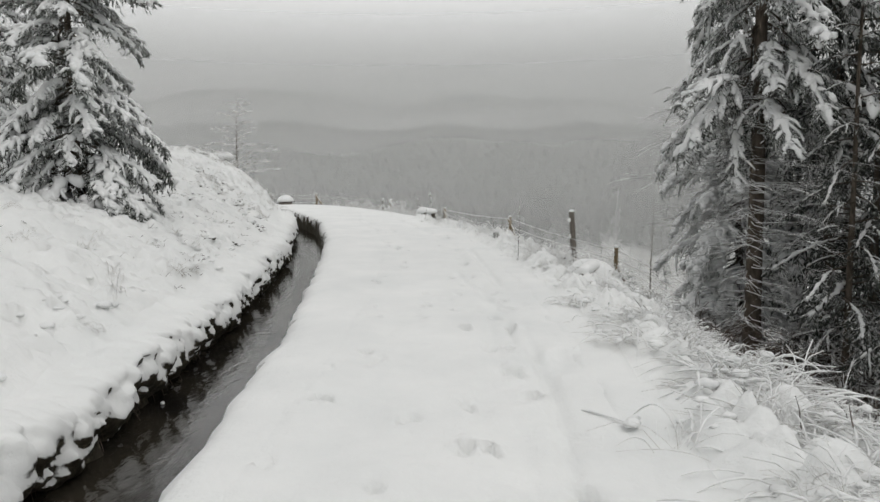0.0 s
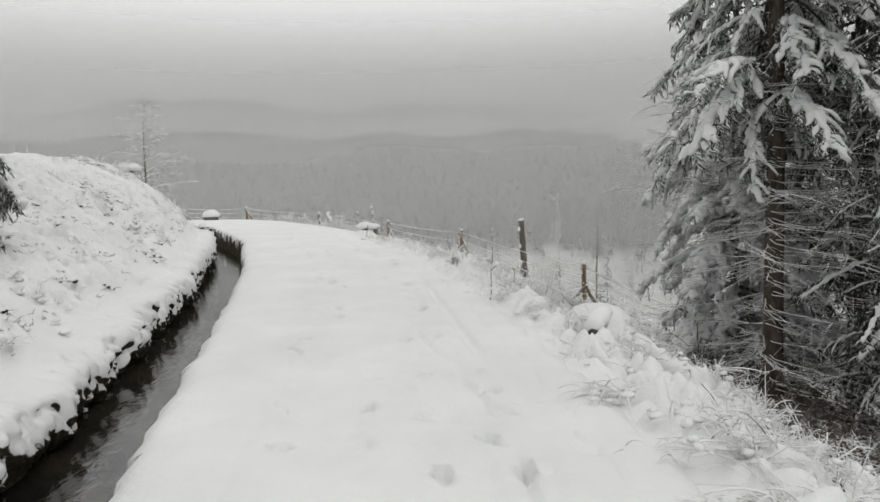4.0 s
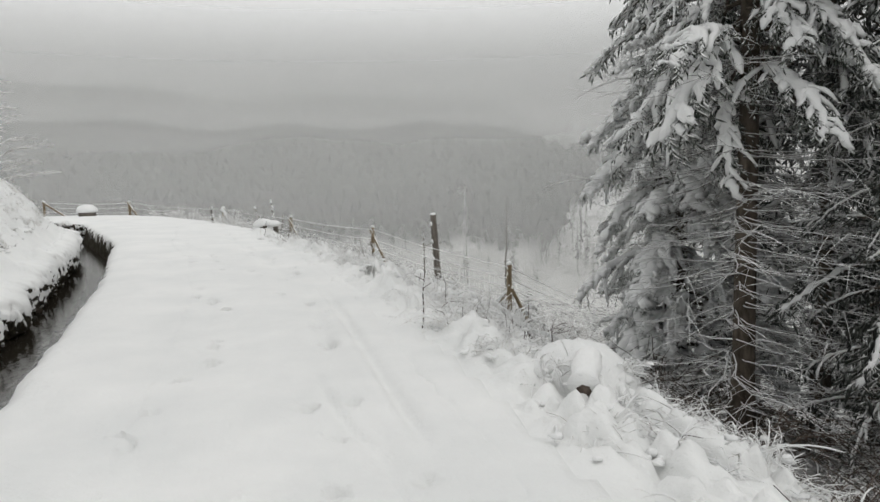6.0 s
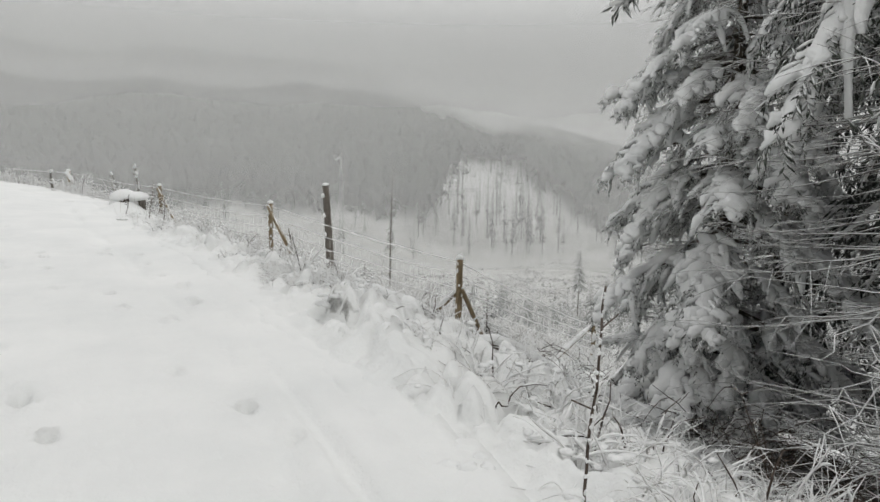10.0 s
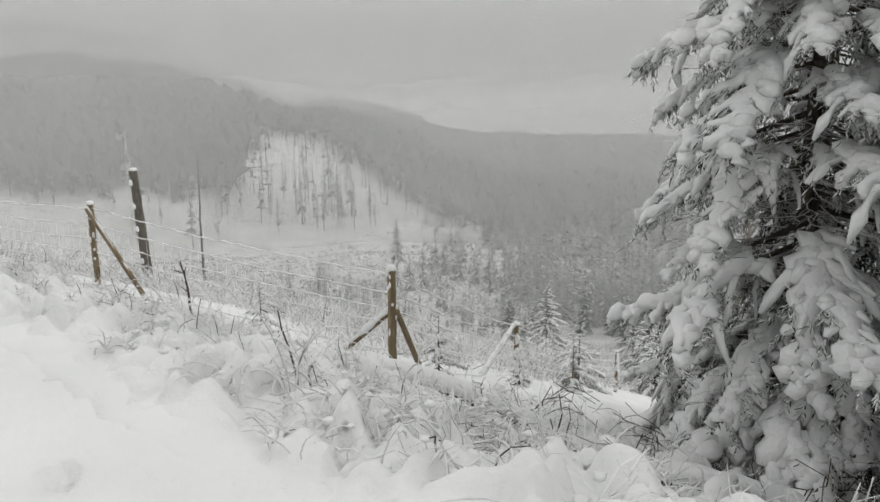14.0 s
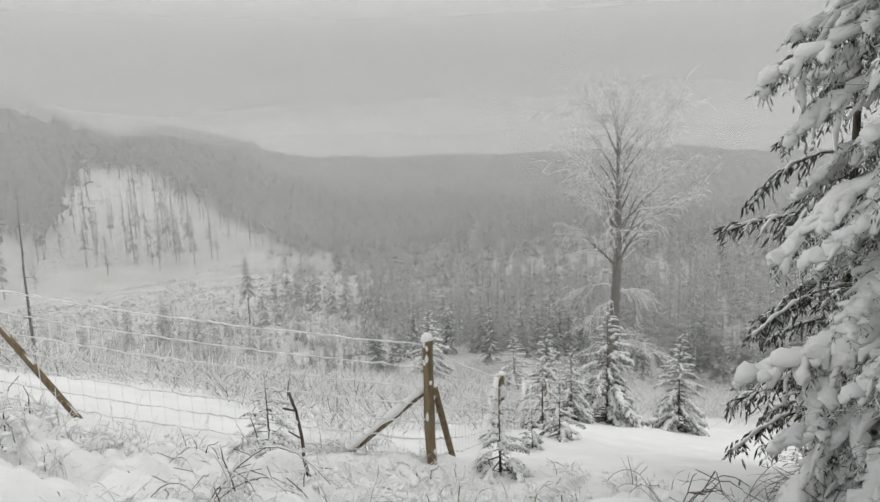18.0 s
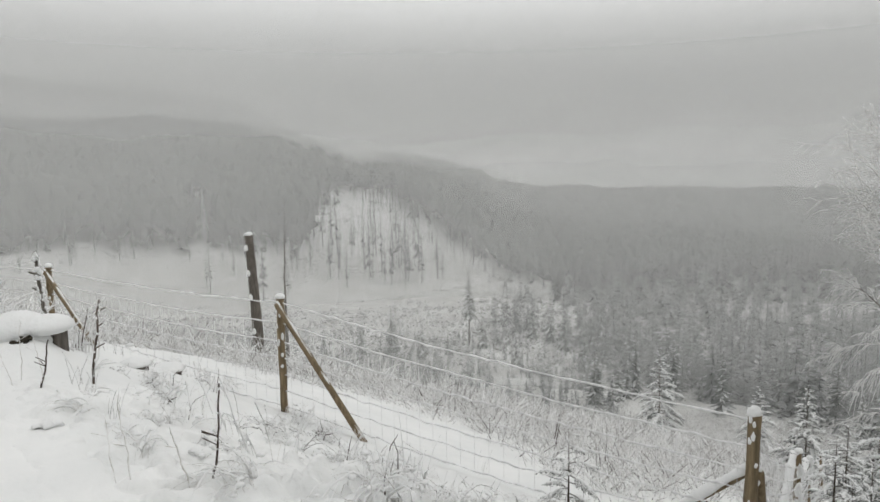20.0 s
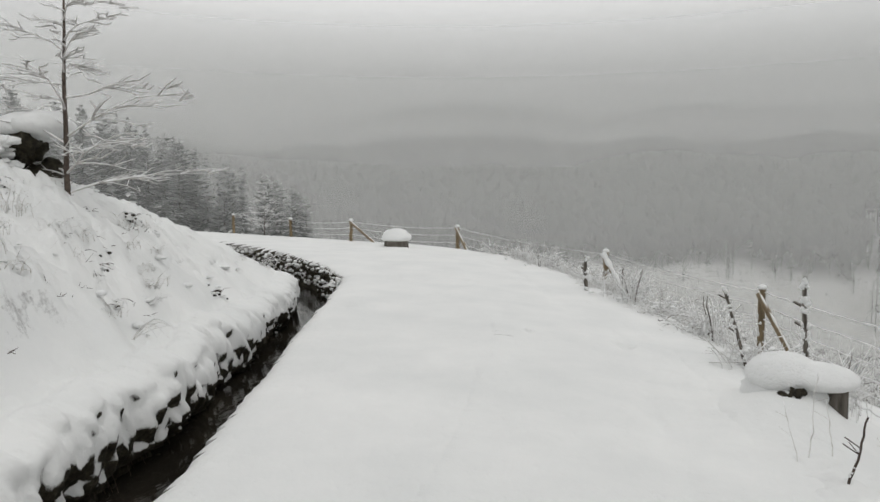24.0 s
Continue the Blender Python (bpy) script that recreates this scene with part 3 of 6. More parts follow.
strip_mesh("verge_snow", EDGE_S[(EDGE_S[:, 1] > 0.0) & (EDGE_S[:, 1] < 27)], np.r_[np.arange(-0.25, 2.6, 0.031), np.arange(2.6, 4.2, 0.05), np.arange(4.2, 7.2, 0.09)], 0.034,
           lambda x, y, r: land(x, y) - 0.03 + verge_weight(x, y, r) * (1.35 * soft_snow(x, y) - 0.04), VERGE, "soft pillows of snow over the rough verge", False)
strip_mesh("bank_snow", DITCH_S[(DITCH_S[:, 1] > -0.5) & (DITCH_S[:, 1] < 30.5)], np.arange(1.35, 5.6, 0.055), 0.055,
           lambda x, y, d: land(x, y) - 0.03 + np.clip((d - 1.35) / 0.3, 0, 1) * np.clip((5.6 - d) / 0.5, 0, 1) * (0.85 * soft_snow(x + 40, y) * np.clip(0.5 + 0.8 * vnoise(x, y, 1.7, 95), 0.1, 1.2) + 0.05 * domes(x, y, 0.16, 96, 1.1) - 0.17 * domes(x, y, 0.34, 97, 0.22) - 0.05 * domes(x, y, 0.15, 98, 0.34) + 0.01),
           BANK, "soft lumpy snow on the hill bank", True)


# the trodden path: old prints, half filled with fresh snow, and a dragged furrow
prng = np.random.RandomState(19)
pl = EDGE_S[(EDGE_S[:, 1] > 0.6) & (EDGE_S[:, 1] < 30)]
pt = np.gradient(pl, axis=0)
pt /= np.linalg.norm(pt, axis=1)[:, None]
prints = []
for lane, gap in ((0.75, 0.62), (1.05, 0.7), (1.75, 0.8), (2.15, 0.75)):
    s0 = prng.uniform(0, 0.5)
    while s0 < len(pl) * 0.25 - 1:
        i = int(s0 / 0.25)
        keep = 0.8 if pl[i, 1] < 12 else 0.35 if pl[i, 1] < 20 else 0.08
        if prng.rand() < keep:
            o = lane + prng.normal(0, 0.14)
            a = math.atan2(pt[i, 1], pt[i, 0]) + prng.normal(0, 0.3)
            prints.append((pl[i, 0] - pt[i, 1] * o, pl[i, 1] + pt[i, 0] * o, a, prng.uniform(0.06, 0.12), prng.uniform(0.035, 0.055), prng.uniform(0.08, 0.16)))
        s0 += gap * prng.uniform(0.6, 1.4)


def path_snow(x, y, off):
    z = land(x, y) + 0.012 + 0.010 * fbm(x, y, 0.55, 3, 51) + 0.004 * vnoise(x, y, 0.11, 54)
    for qx, qy, a, ln, w, deep in prints:
        near = (np.abs(x - qx) < 0.4) & (np.abs(y - qy) < 0.4)
        dx, dy = x[near] - qx, y[near] - qy
        u, v = dx * math.cos(a) + dy * math.sin(a), -dx * math.sin(a) + dy * math.cos(a)
        k = (u / ln) ** 2 + (v / w) ** 2
        z[near] += -deep * np.exp(-k**3) * (0.7 + 0.5 * vnoise(u + qx, v + qy, 0.05, 56)) + 0.3 * deep * np.exp(-((np.sqrt(k) - 1.55) ** 2) / 0.12) * vnoise(u + qx, v + qy, 0.08, 52)
    drag = 0.62 + 0.10 * vnoise(y, y * 0, 2.4, 53)
    z -= 0.08 * np.exp(-((off - drag) / 0.055) ** 2) * np.clip(vnoise(y, y * 0, 1.1, 55) + 0.35, 0, 1) * np.interp(y, [3, 5, 12, 15], [0.4, 1, 1, 0])
    way = x - np.interp(y, [4.8, 5.5, 7.4, 7.9, 8.3, 8.95, 9.9, 10.6], [1.9, 1.82, 1.565, 1.49, 1.404, 1.24, 0.94, 0.75]) - 0.03 * vnoise(y, y * 0, 0.35, 57)
    z -= 0.045 * np.where(way > 0, np.exp(-(way / 0.02) ** 2), np.exp(-(way / 0.09) ** 2)) * np.interp(y, [4.6, 5.2, 10, 10.7], [0, 1, 1, 0]) * np.clip(vnoise(y, y * 0, 0.8, 58) + 0.7, 0, 1)
    edge = np.minimum(off - 0.05, 2.45 - off)
    return z - 0.05 * np.clip(1 - edge / 0.25, 0, 1)


strip_mesh("path_snow", pl, np.arange(0.05, 2.45, 0.034), 0.034, path_snow, TRODDEN, "trodden path with old footprints under fresh snow", True)


# ---- plants ----
def unit(v):
    return v / (np.linalg.norm(v, axis=-1, keepdims=True) + 1e-9)


def shoots(geo, rng, p, o, length, radius, fuzz):
    """Short needled shoots: slim spindles from p along o, with needles standing off them."""
    k = len(p)
    o = unit(o)
    a = unit(np.cross(o, rng.normal(0, 1, (k, 3))))
    b = np.cross(o, a)
    w = np.arange(3) * 2.0944
    round_ = np.cos(w)[None, :, None] * a[:, None] + np.sin(w)[None, :, None] * b[:, None]
    ln, r = length[:, None], radius[:, None, None]
    mid = p + o * ln * 0.45
    v = np.concatenate([p[:, None] + round_ * r * 0.45, mid[:, None] + round_ * r, (p + o * ln)[:, None]], 1).reshape(-1, 3)
    f = (np.arange(k) * 7)[:, None, None]
    quads = (f + np.array([[0, 1, 4, 3], [1, 2, 5, 4], [2, 0, 3, 5]])).reshape(-1, 4)
    tris = (f + np.array([[3, 4, 6], [4, 5, 6], [5, 3, 6]])).reshape(-1, 3)
    geo.add(v, quads, tris)
    if fuzz:
        i = np.repeat(np.arange(k), fuzz)
        at = p[i] + o[i] * ln[i] * rng.uniform(0.1, 0.95, (len(i), 1))
        e = unit(o[i] * 0.9 + rng.normal(0, 0.6, (len(i), 3)))
        s = unit(np.cross(e, rng.normal(0, 1, (len(i), 3)))) * radius[i, None] * 0.28
        tip = at + e * (radius[i, None] * 2.4)
        geo.add(np.stack([at - s, at + s, tip], 1).reshape(-1, 3), None, np.arange(3 * len(i)).reshape(-1, 3))


def along(pts, f):
    """Places on a line at shares f of its length, and the way on from there."""
    k = np.asarray(f) * (len(pts) - 1)
    i = np.minimum(k.astype(int), len(pts) - 2)
    return pts[i] + (pts[i + 1] - pts[i]) * (k - i)[:, None], unit(pts[i + 1] - pts[i])


def bough(seed, twigs, fingers, length, radius, fuzz, snowy=1.0, sides=6, share=0.7, droop=0.6):
    """One drooping spruce bough, 1 long towards +x: needled shoots, its snow and its wood."""
    rng = np.random.RandomState(seed)
    green, white, wood = Geo(), Geo(), Geo()
    t = np.linspace(0, 1, 9)
    dip = rng.uniform(0.20, 0.50) * droop / 0.6
    stem = np.stack([t * (1 - 0.12 * t), 0.05 * np.sin(t * 4 + rng.uniform(0, 6)), 0.12 * t - dip * t**2], 1)
    wood.tube(stem[::2], 0.013 * (1.1 - t[::2]), 4, False)
    near, far = 0.30, 0.98

    def pad(pts, r, n_sides, flat, n, lift=0.4):
        p, _ = along(pts, np.linspace(0, 1, n))
        lump = r * rng.uniform(0.55, 1.35, n)
        lump[0] *= 0.4
        lump[-1] *= 0.5
        white.tube(p + np.c_[rng.normal(0, r * 0.25, (n, 2)), lump * lift], lump, n_sides, True, flat, rng)

    def brush(pts, n, spread, hang, size):
        p, d = along(pts, np.linspace(0.12, 1.0, n))
        side = unit(np.cross(d, [0, 0, 1.0])) * np.where(np.arange(n) % 2, 1, -1)[:, None]
        o = d * 0.8 + side * spread * rng.uniform(0.3, 1.1, (n, 1)) + [0, 0, -1] * rng.uniform(0.1, hang, (n, 1)) + rng.normal(0, 0.15, (n, 3))
        shoots(green, rng, p, o, size * rng.uniform(0.6, 1.35, n), radius * rng.uniform(0.7, 1.25, n), fuzz)

    brush(stem[3:], fingers * 2, 0.8, 0.5, length * 0.9)
    pad(along(stem, np.linspace(near, far, 9))[0], 0.040 * snowy, sides + 2, 0.60, 17, 0.5)
    for k in range(twigs):
        a = 0.16 + 0.82 * (k + rng.uniform(0, 0.9)) / twigs
        base = along(stem, np.array([a]))[0][0]
        side = 1 if k % 2 else -1
        w = rng.uniform(0.45, 1.1)
        ln = (0.40 - 0.26 * a) * rng.uniform(0.6, 1.2)
        u = np.linspace(0, 1, 5)[:, None]
        fall = rng.uniform(0.3, 1.0) * droop * (1.7 if rng.rand() < 0.3 else 1)
        twig = base + u * ln * np.array([np.cos(w), side * np.sin(w), 0.05]) + u**2 * ln * np.array([-0.10, -0.22 * side, -fall])
        brush(twig, fingers, 0.9, 0.4 + droop, length)
        if k % 2 == 0:
            m = max(3, fingers // 2)
            p, d = along(twig, rng.uniform(0.1, 0.9, m))
            shoots(green, rng, p, d * 0.25 + rng.normal(0, 0.25, (m, 3)) + [0, 0, -1], length * rng.uniform(0.8, 1.7, m), radius * rng.uniform(0.6, 1.0, m), fuzz)
        if rng.rand() < share and a > 0.25:
            pad(twig[:rng.choice([3, 4, 4, 5])], 0.025 * snowy * rng.uniform(0.5, 1.5), sides, 0.68, 6)
    return green, white, wood


def bough_set(seeds, *how):
    return [bough(s, *how) for s in seeds]


FINE = bough_set(range(1, 7), 40, 9, 0.046, 0.0060, 1, 0.85, 6, 0.55, 0.75)
LADEN = bough_set(range(31, 37), 40, 10, 0.037, 0.0046, 1, 1.22, 6, 0.55, 0.66)
WHITE = bough_set(range(61, 66), 30, 8, 0.055, 0.0075, 1, 1.1, 6, 0.6, 0.60)
MID = bough_set(range(11, 15), 18, 4, 0.085, 0.0105, 1, 0.5, 4, 0.25, 0.8)
MID_SNOWY = bough_set(range(51, 55), 14, 4, 0.09, 0.013, 1, 1.3, 5, 0.75, 0.5)


def spruce_meshes(seed, high, reach, bare, count, kind, power=0.8, dead=0, dead_reach=1.6, girth=None, swell=1.3, split=99.0, droop=0.28, dead_top=0.0):
    """Meshes of one spruce: trunk, needled crown, snow on the boughs, dead lower branches."""
    rng = np.random.RandomState(seed)
    trunk, green, white, twigs = Geo(), Geo(), Geo(), Geo()
    g = girth or high * 0.011
    zz = np.linspace(-0.4, high, 14)
    wob = np.cumsum(rng.normal(0, 0.012, (14, 2)), 0) * high / 14
    line = np.c_[wob, zz]
    trunk.tube(line, g * np.clip(1.02 - zz / high, 0.03, 1) ** 0.8 * (1 + 0.5 * np.exp(-np.clip(zz, 0, 9) / 0.25)), 10)
    for k in range(count):
        u = (k + rng.uniform(0, 1)) / count
        u = u**swell
        z = bare + (high - bare) * u
        r = reach * (1 - u) ** power * rng.uniform(0.55, 1.18) + 0.10 * reach
        tilt = -droop + 0.8 * u**1.5 + rng.normal(0, 0.19)
        at = (np.interp(z, zz, line[:, 0]), np.interp(z, zz, line[:, 1]), z)
        m = spin(k * 2.39996 + rng.uniform(-0.5, 0.5), tilt, r, at, rng.normal(0, 0.15))
        some = kind if z < split else MID_SNOWY
        a, b, c = some[rng.randint(len(some))]
        green.put(a, m)
        white.put(b, m)
        trunk.put(c, m)
    for k in range(dead):
        z = rng.uniform(0.25, max(bare + 0.6, dead_top))
        az, ln = rng.uniform(0, 2 * np.pi), dead_reach * rng.uniform(0.45, 1.1)
        u = np.linspace(0, 1, 7)
        p = np.stack([u * ln, 0.06 * ln * np.sin(u * 5 + az) + 0.03 * ln * np.sin(u * 13 + az * 3), rng.uniform(-0.32, -0.05) * ln * u + 0.14 * ln * u**3 + 0.05 * np.sin(u * 3 + az)], 1)
        c, s = np.cos(az), np.sin(az)
        turn = np.array([[c, -s, 0], [s, c, 0], [0, 0, 1]])
        p = p @ turn.T + [0, 0, z]
        twigs.tube(p, 0.0095 * (1.15 - u), 4, False)
        for q in range(7):
            i = rng.randint(1, 6)
            w = az + rng.choice([-1, 1]) * rng.uniform(0.5, 1.0)
            l2 = ln * rng.uniform(0.18, 0.42)
            v = np.linspace(0, 1, 4)[:, None]
            twigs.tube(p[i] + v * l2 * np.array([np.cos(w), np.sin(w), rng.uniform(-0.25, 0.1)]) + v**2 * [0, 0, -0.22 * l2], 0.0050 * (1.2 - v[:, 0]), 3, False)
    out = {"trunk": trunk.mesh("trunk", BARK), "crown": green.mesh("crown", SHADED_NEEDLES if kind is MID else LADEN_NEEDLES if kind is LADEN else NEEDLES), "snow": white.mesh("snow", SNOW)}
    if dead:
        out["dead_wood"] = twigs.mesh("dead_wood", DEADFROST)
    return out


def plant(name, meshes, place, label, category, group="", turn=0.0, size=1.0):
    ob = thing(name, label, category, place, group)
    ob.rotation_euler = (0, 0, turn)
    ob.scale = (size, size, size)
    words = {"snow": "thick white snow lying on the boughs", "dead_wood": "bare frosted dead lower branches", "trunk": "", "crown": "dark green needled boughs"}
    for k, me in meshes.items():
        p = part(k, me, None, ob, words.get(k, ""))
        if k in ("dead_wood", "snow"):
            tagged(p, kind="stuff")
    return ob


def rooted(x, y, sink=0.05):
    return (x, y, ground_at(x, y) - sink)


# the stand of spruces on the valley side
plant("spruce_tree", spruce_meshes(3, 17, 2.3, 5.2, 115, FINE, 0.7, 230, 2.5, 0.16, 1.4, 10.5, 0.34), rooted(6.34, 14.15),
      "tall spruce with a bare brown trunk and snowy upper boughs", "tree", "spruces beside the path")
plant("spruce_tree", spruce_meshes(8, 14, 2.35, 0.6, 210, LADEN, 0.55, 190, 1.6, 0.10, 1.15, 6.9, 0.36, 7.0), rooted(7.25, 17.95),
      "spruce heavy with snow, boughs drooping to the ground", "tree", "spruces beside the path", 2.0)
plant("spruce_tree", spruce_meshes(5, 16, 2.1, 5.4, 80, MID, 0.7, 130, 2.0, 0.12), rooted(7.98, 14.75),
      "slender dark spruce with dead frosted lower branches", "tree", "spruces beside the path")
back_a = spruce_meshes(14, 15, 2.2, 3.2, 52, MID, 0.7, 60, 2.0, 0.11)
back_b = spruce_meshes(15, 13, 2.0, 1.6, 52, MID, 0.65, 50, 1.8, 0.09)
for n, (px, py, who, size) in enumerate(((7.5, 12.7, back_b, 0.7), (9.3, 13.4, back_a, 1.0), (9.1, 16.4, back_a, 1.05), (10.8, 14.9, back_b, 1.2), (11.4, 17.8, back_a, 0.95),
                                         (9.9, 19.6, back_b, 0.9), (12.8, 15.9, back_a, 1.1), (10.2, 11.4, back_b, 1.1), (13.5, 19.5, back_b, 1.15), (8.6, 10.2, back_a, 0.9), (8.9, 18.6, back_a, 0.8), (11.9, 12.6, back_b, 1.3), (14.5, 17.2, back_b, 1.3), (15.2, 14.0, back_a, 1.1), (8.3, 13.5, back_b, 0.95), (9.7, 15.2, back_a, 1.15), (8.7, 11.9, back_b, 0.9))):
    plant("spruce_tree", who, rooted(px, py), "dark spruce standing deep in the snowy stand", "tree", "spruces beside the path", n * 1.3, size)

# firs on the hill bank
plant("spruce_tree", spruce_meshes(21, 8.6, 1.95, 0.35, 190, WHITE, 0.75, 0, 1, 0.08, 1.15, 5.0, 0.45), rooted(-6.0, 11.3), "young spruce on the bank, thick with snow", "tree", "spruces on the bank", 0.6)
bank_fir = spruce_meshes(22, 9.5, 2.0, 0.2, 90, MID_SNOWY, 0.8, 0, 1, 0.11)
for px, py, size, turn in ((-9.4, 13.2, 1.0, 0.4), (-9.0, 8.6, 0.9, 2.2), (-12.6, 16.0, 1.0, 4.0)):
    plant("spruce_tree", bank_fir, rooted(px, py), "snow-laden spruce further up the bank", "tree", "spruces on the bank", turn, size)

# small firs by the fence
small_fir = spruce_meshes(31, 1.0, 0.55, 0.04, 32, MID_SNOWY, 0.9, 0, 1, 0.012)
for px, py, high in ((5.22, 22.26, 1.25), (3.02, 23.99, 1.15), (11.0, 25.2, 1.6), (13.2, 27.2, 2.0), (8.3, 24.0, 0.8)):
    plant("fir_sapling", small_fir, rooted(px, py), "little fir bent under fresh snow beside the fence", "young tree", "little firs by the fence", px, high)
slope_fir = spruce_meshes(32, 6.0, 2.5, 0.03, 90, MID_SNOWY, 0.95, 0, 1, 0.05)
for px, py, size in ((27.8, 33.5, 1.05), (24.5, 33.5, 0.6), (30.5, 31.0, 0.85), (32, 40, 0.9), (40, 58, 1.3), (47, 54, 1.1)):
    plant("fir_tree", slope_fir, rooted(px, py), "snow-covered fir on the slope below the fence", "tree", "firs on the slope", px, size)


def bare_tree(seed, high, spread, limbs, twigs, girth, lean=0.0, droop=0.0, start=0.3, fine=0.006, up=0.9):
    """A leafless tree: trunk with limbs, and its frosted twigs."""
    rng = np.random.RandomState(seed)
    trunk, frost = Geo(), Geo()
    z = np.linspace(-0.1, high, 14)
    line = np.c_[lean * (z / high) ** 2 + np.cumsum(rng.normal(0, 0.006, 14)) * high / 4, np.cumsum(rng.normal(0, 0.006, 14)) * high / 4, z]
    trunk.tube(line, girth * np.clip(1.03 - z / high, 0.05, 1), 8)
    for k in range(limbs):
        h = start + (0.97 - start) * (k + rng.uniform(0, 1)) / limbs
        base = np.array([np.interp(h * high, z, line[:, c]) for c in range(3)])
        az = k * 2.4 + rng.uniform(-0.6, 0.6)
        ln = spread * (1.05 - h) ** 0.6 * rng.uniform(0.7, 1.1)
        u = np.linspace(0, 1, 6)[:, None]
        rise = up * rng.uniform(0.5, 1.2)
        limb = base + u * ln * np.array([np.cos(az), np.sin(az), rise]) + u**2 * ln * np.array([0, 0, -rise * 0.45 - droop]) + np.cumsum(rng.normal(0, 0.02 * ln, (6, 3)), 0) * (u > 0)
        (trunk if girth > 0.06 else frost).tube(limb, girth * 0.42 * (1.1 - u[:, 0]) * (1.1 - h * 0.7), 5, False)
        for q in range(twigs):
            i = rng.randint(1, 6)
            w = az + rng.choice([-1, 1]) * rng.uniform(0.35, 1.0)
            l2 = ln * rng.uniform(0.25, 0.5) * (1.1 - i / 9)
            v = np.linspace(0, 1, 4)[:, None]
            tw = limb[i] + v * l2 * np.array([np.cos(w), np.sin(w), rise * rng.uniform(0.1, 0.9)]) + v**2 * l2 * np.array([0, 0, -droop - 0.15])
            frost.tube(tw, fine * (1.2 - v[:, 0] * 0.7), 3, False)
            for s in range(3):
                w2 = w + rng.uniform(-0.9, 0.9)
                l3 = l2 * rng.uniform(0.25, 0.5)
                v3 = np.linspace(0, 1, 3)[:, None]
                frost.tube(tw[rng.randint(1, 4)] + v3 * l3 * np.array([np.cos(w2), np.sin(w2), rng.uniform(-0.1, 0.6)]), fine * 0.7 * (1.2 - v3[:, 0] * 0.6), 3, False)
    return trunk, frost


def bare_plant(name, geos, place, label, category, wood=DEADWOOD, group="", turn=0.0, frost=FROST):
    ob = thing(name, label, category, place, group)
    ob.rotation_euler = (0, 0, turn)
    part("trunk", geos[0], wood, ob, "dark bare trunk")
    tagged(part("twig", geos[1], frost, ob, "fine twigs white with frost"), kind="stuff")
    return ob


bare_plant("birch_sapling", bare_tree(4, 3.3, 1.45, 24, 11, 0.034, 0.12, 0.08, 0.04, 0.010, 0.75), (-9.38, 25.95, 1.55), "bare young tree with frosted twigs on the bank", "young tree", TWIG, "", 0.7)


def birch(seed, high, girth):
    """A tall birch: dark trunk that parts into steep limbs, a broad fan of hanging frosted twigs."""
    r = np.random.RandomState(seed)
    trunk, frost = Geo(), Geo()
    z = np.linspace(-0.3, high * 0.86, 16)
    line = np.c_[0.35 * np.sin(z * 0.13), 0.2 * np.sin(z * 0.2 + 1), z]
    trunk.tube(line, girth * np.clip(1.02 - z / (high * 0.88), 0.06, 1) ** 0.7, 9)

    def spray(base, d, ln, n, fine, hang):
        u = np.linspace(0, 1, 6)[:, None]
        out = base + u * ln * d + u**2 * ln * np.array([0, 0, -hang]) + np.cumsum(r.normal(0, 0.018 * ln, (6, 3)), 0) * (u > 0)
        frost.tube(out, fine * (1.25 - u[:, 0]), 3, False)
        for q in range(n):
            i = r.randint(1, 6)
            e = unit(d + r.normal(0, 0.42, 3))
            v = np.linspace(0, 1, 3)[:, None]
            frost.tube(out[i] + v * ln * 0.45 * r.uniform(0.5, 1.1) * e + v**2 * ln * np.array([0, 0, -0.15 - hang * 0.4]), fine * 0.55 * (1.2 - v[:, 0] * 0.6), 3, False)
        return out

    for k in range(34):
        h = 0.42 + 0.44 * (k + r.uniform(0, 1)) / 34
        az = k * 2.4 + r.uniform(-0.5, 0.5)
        base = np.array([np.interp(h * high, z, line[:, c]) for c in range(3)])
        open_ = r.uniform(0.30, 0.85) * np.interp(h, [0.42, 0.86], [1.0, 1.0])
        ln = (high * 0.99 - base[2]) * r.uniform(0.8, 1.0) * np.interp(h, [0.42, 0.6, 0.8], [0.40, 0.68, 0.95])
        u = np.linspace(0, 1, 8)[:, None]
        d = np.array([np.cos(az) * np.sin(open_), np.sin(az) * np.sin(open_), np.cos(open_)])
        limb = base + u * ln * d + u**2 * ln * np.array([np.cos(az) * 0.22, np.sin(az) * 0.22, -0.05]) + np.cumsum(r.normal(0, 0.012 * ln, (8, 3)), 0) * (u > 0)
        trunk.tube(limb[:6], girth * 0.24 * (1.1 - u[:6, 0]) * (1.2 - h), 5, False)
        frost.tube(limb[4:], 0.05 * (1.3 - u[4:, 0]), 4, False)
        for q in range(12):
            i = r.randint(2, 8)
            e = unit(d + [np.cos(az) * 0.3, np.sin(az) * 0.3, 0] + r.normal(0, 0.38, 3))
            spray(limb[i], e, r.uniform(1.3, 2.8), 9, 0.026, r.uniform(0.0, 0.3))
    for k in range(14):
        h = r.uniform(0.10, 0.46)
        az = k * 2.4
        base = np.array([np.interp(h * high, z, line[:, c]) for c in range(3)])
        p = spray(base, np.array([np.cos(az), np.sin(az), 0.30]), r.uniform(2.6, 5.2), 22, 0.045, 0.55)
        for q in (2, 3, 4, 5):
            spray(p[q], unit(np.array([np.cos(az), np.sin(az), -0.2]) + r.normal(0, 0.5, 3)), r.uniform(1.0, 2.2), 8, 0.026, 0.4)
    return trunk, frost


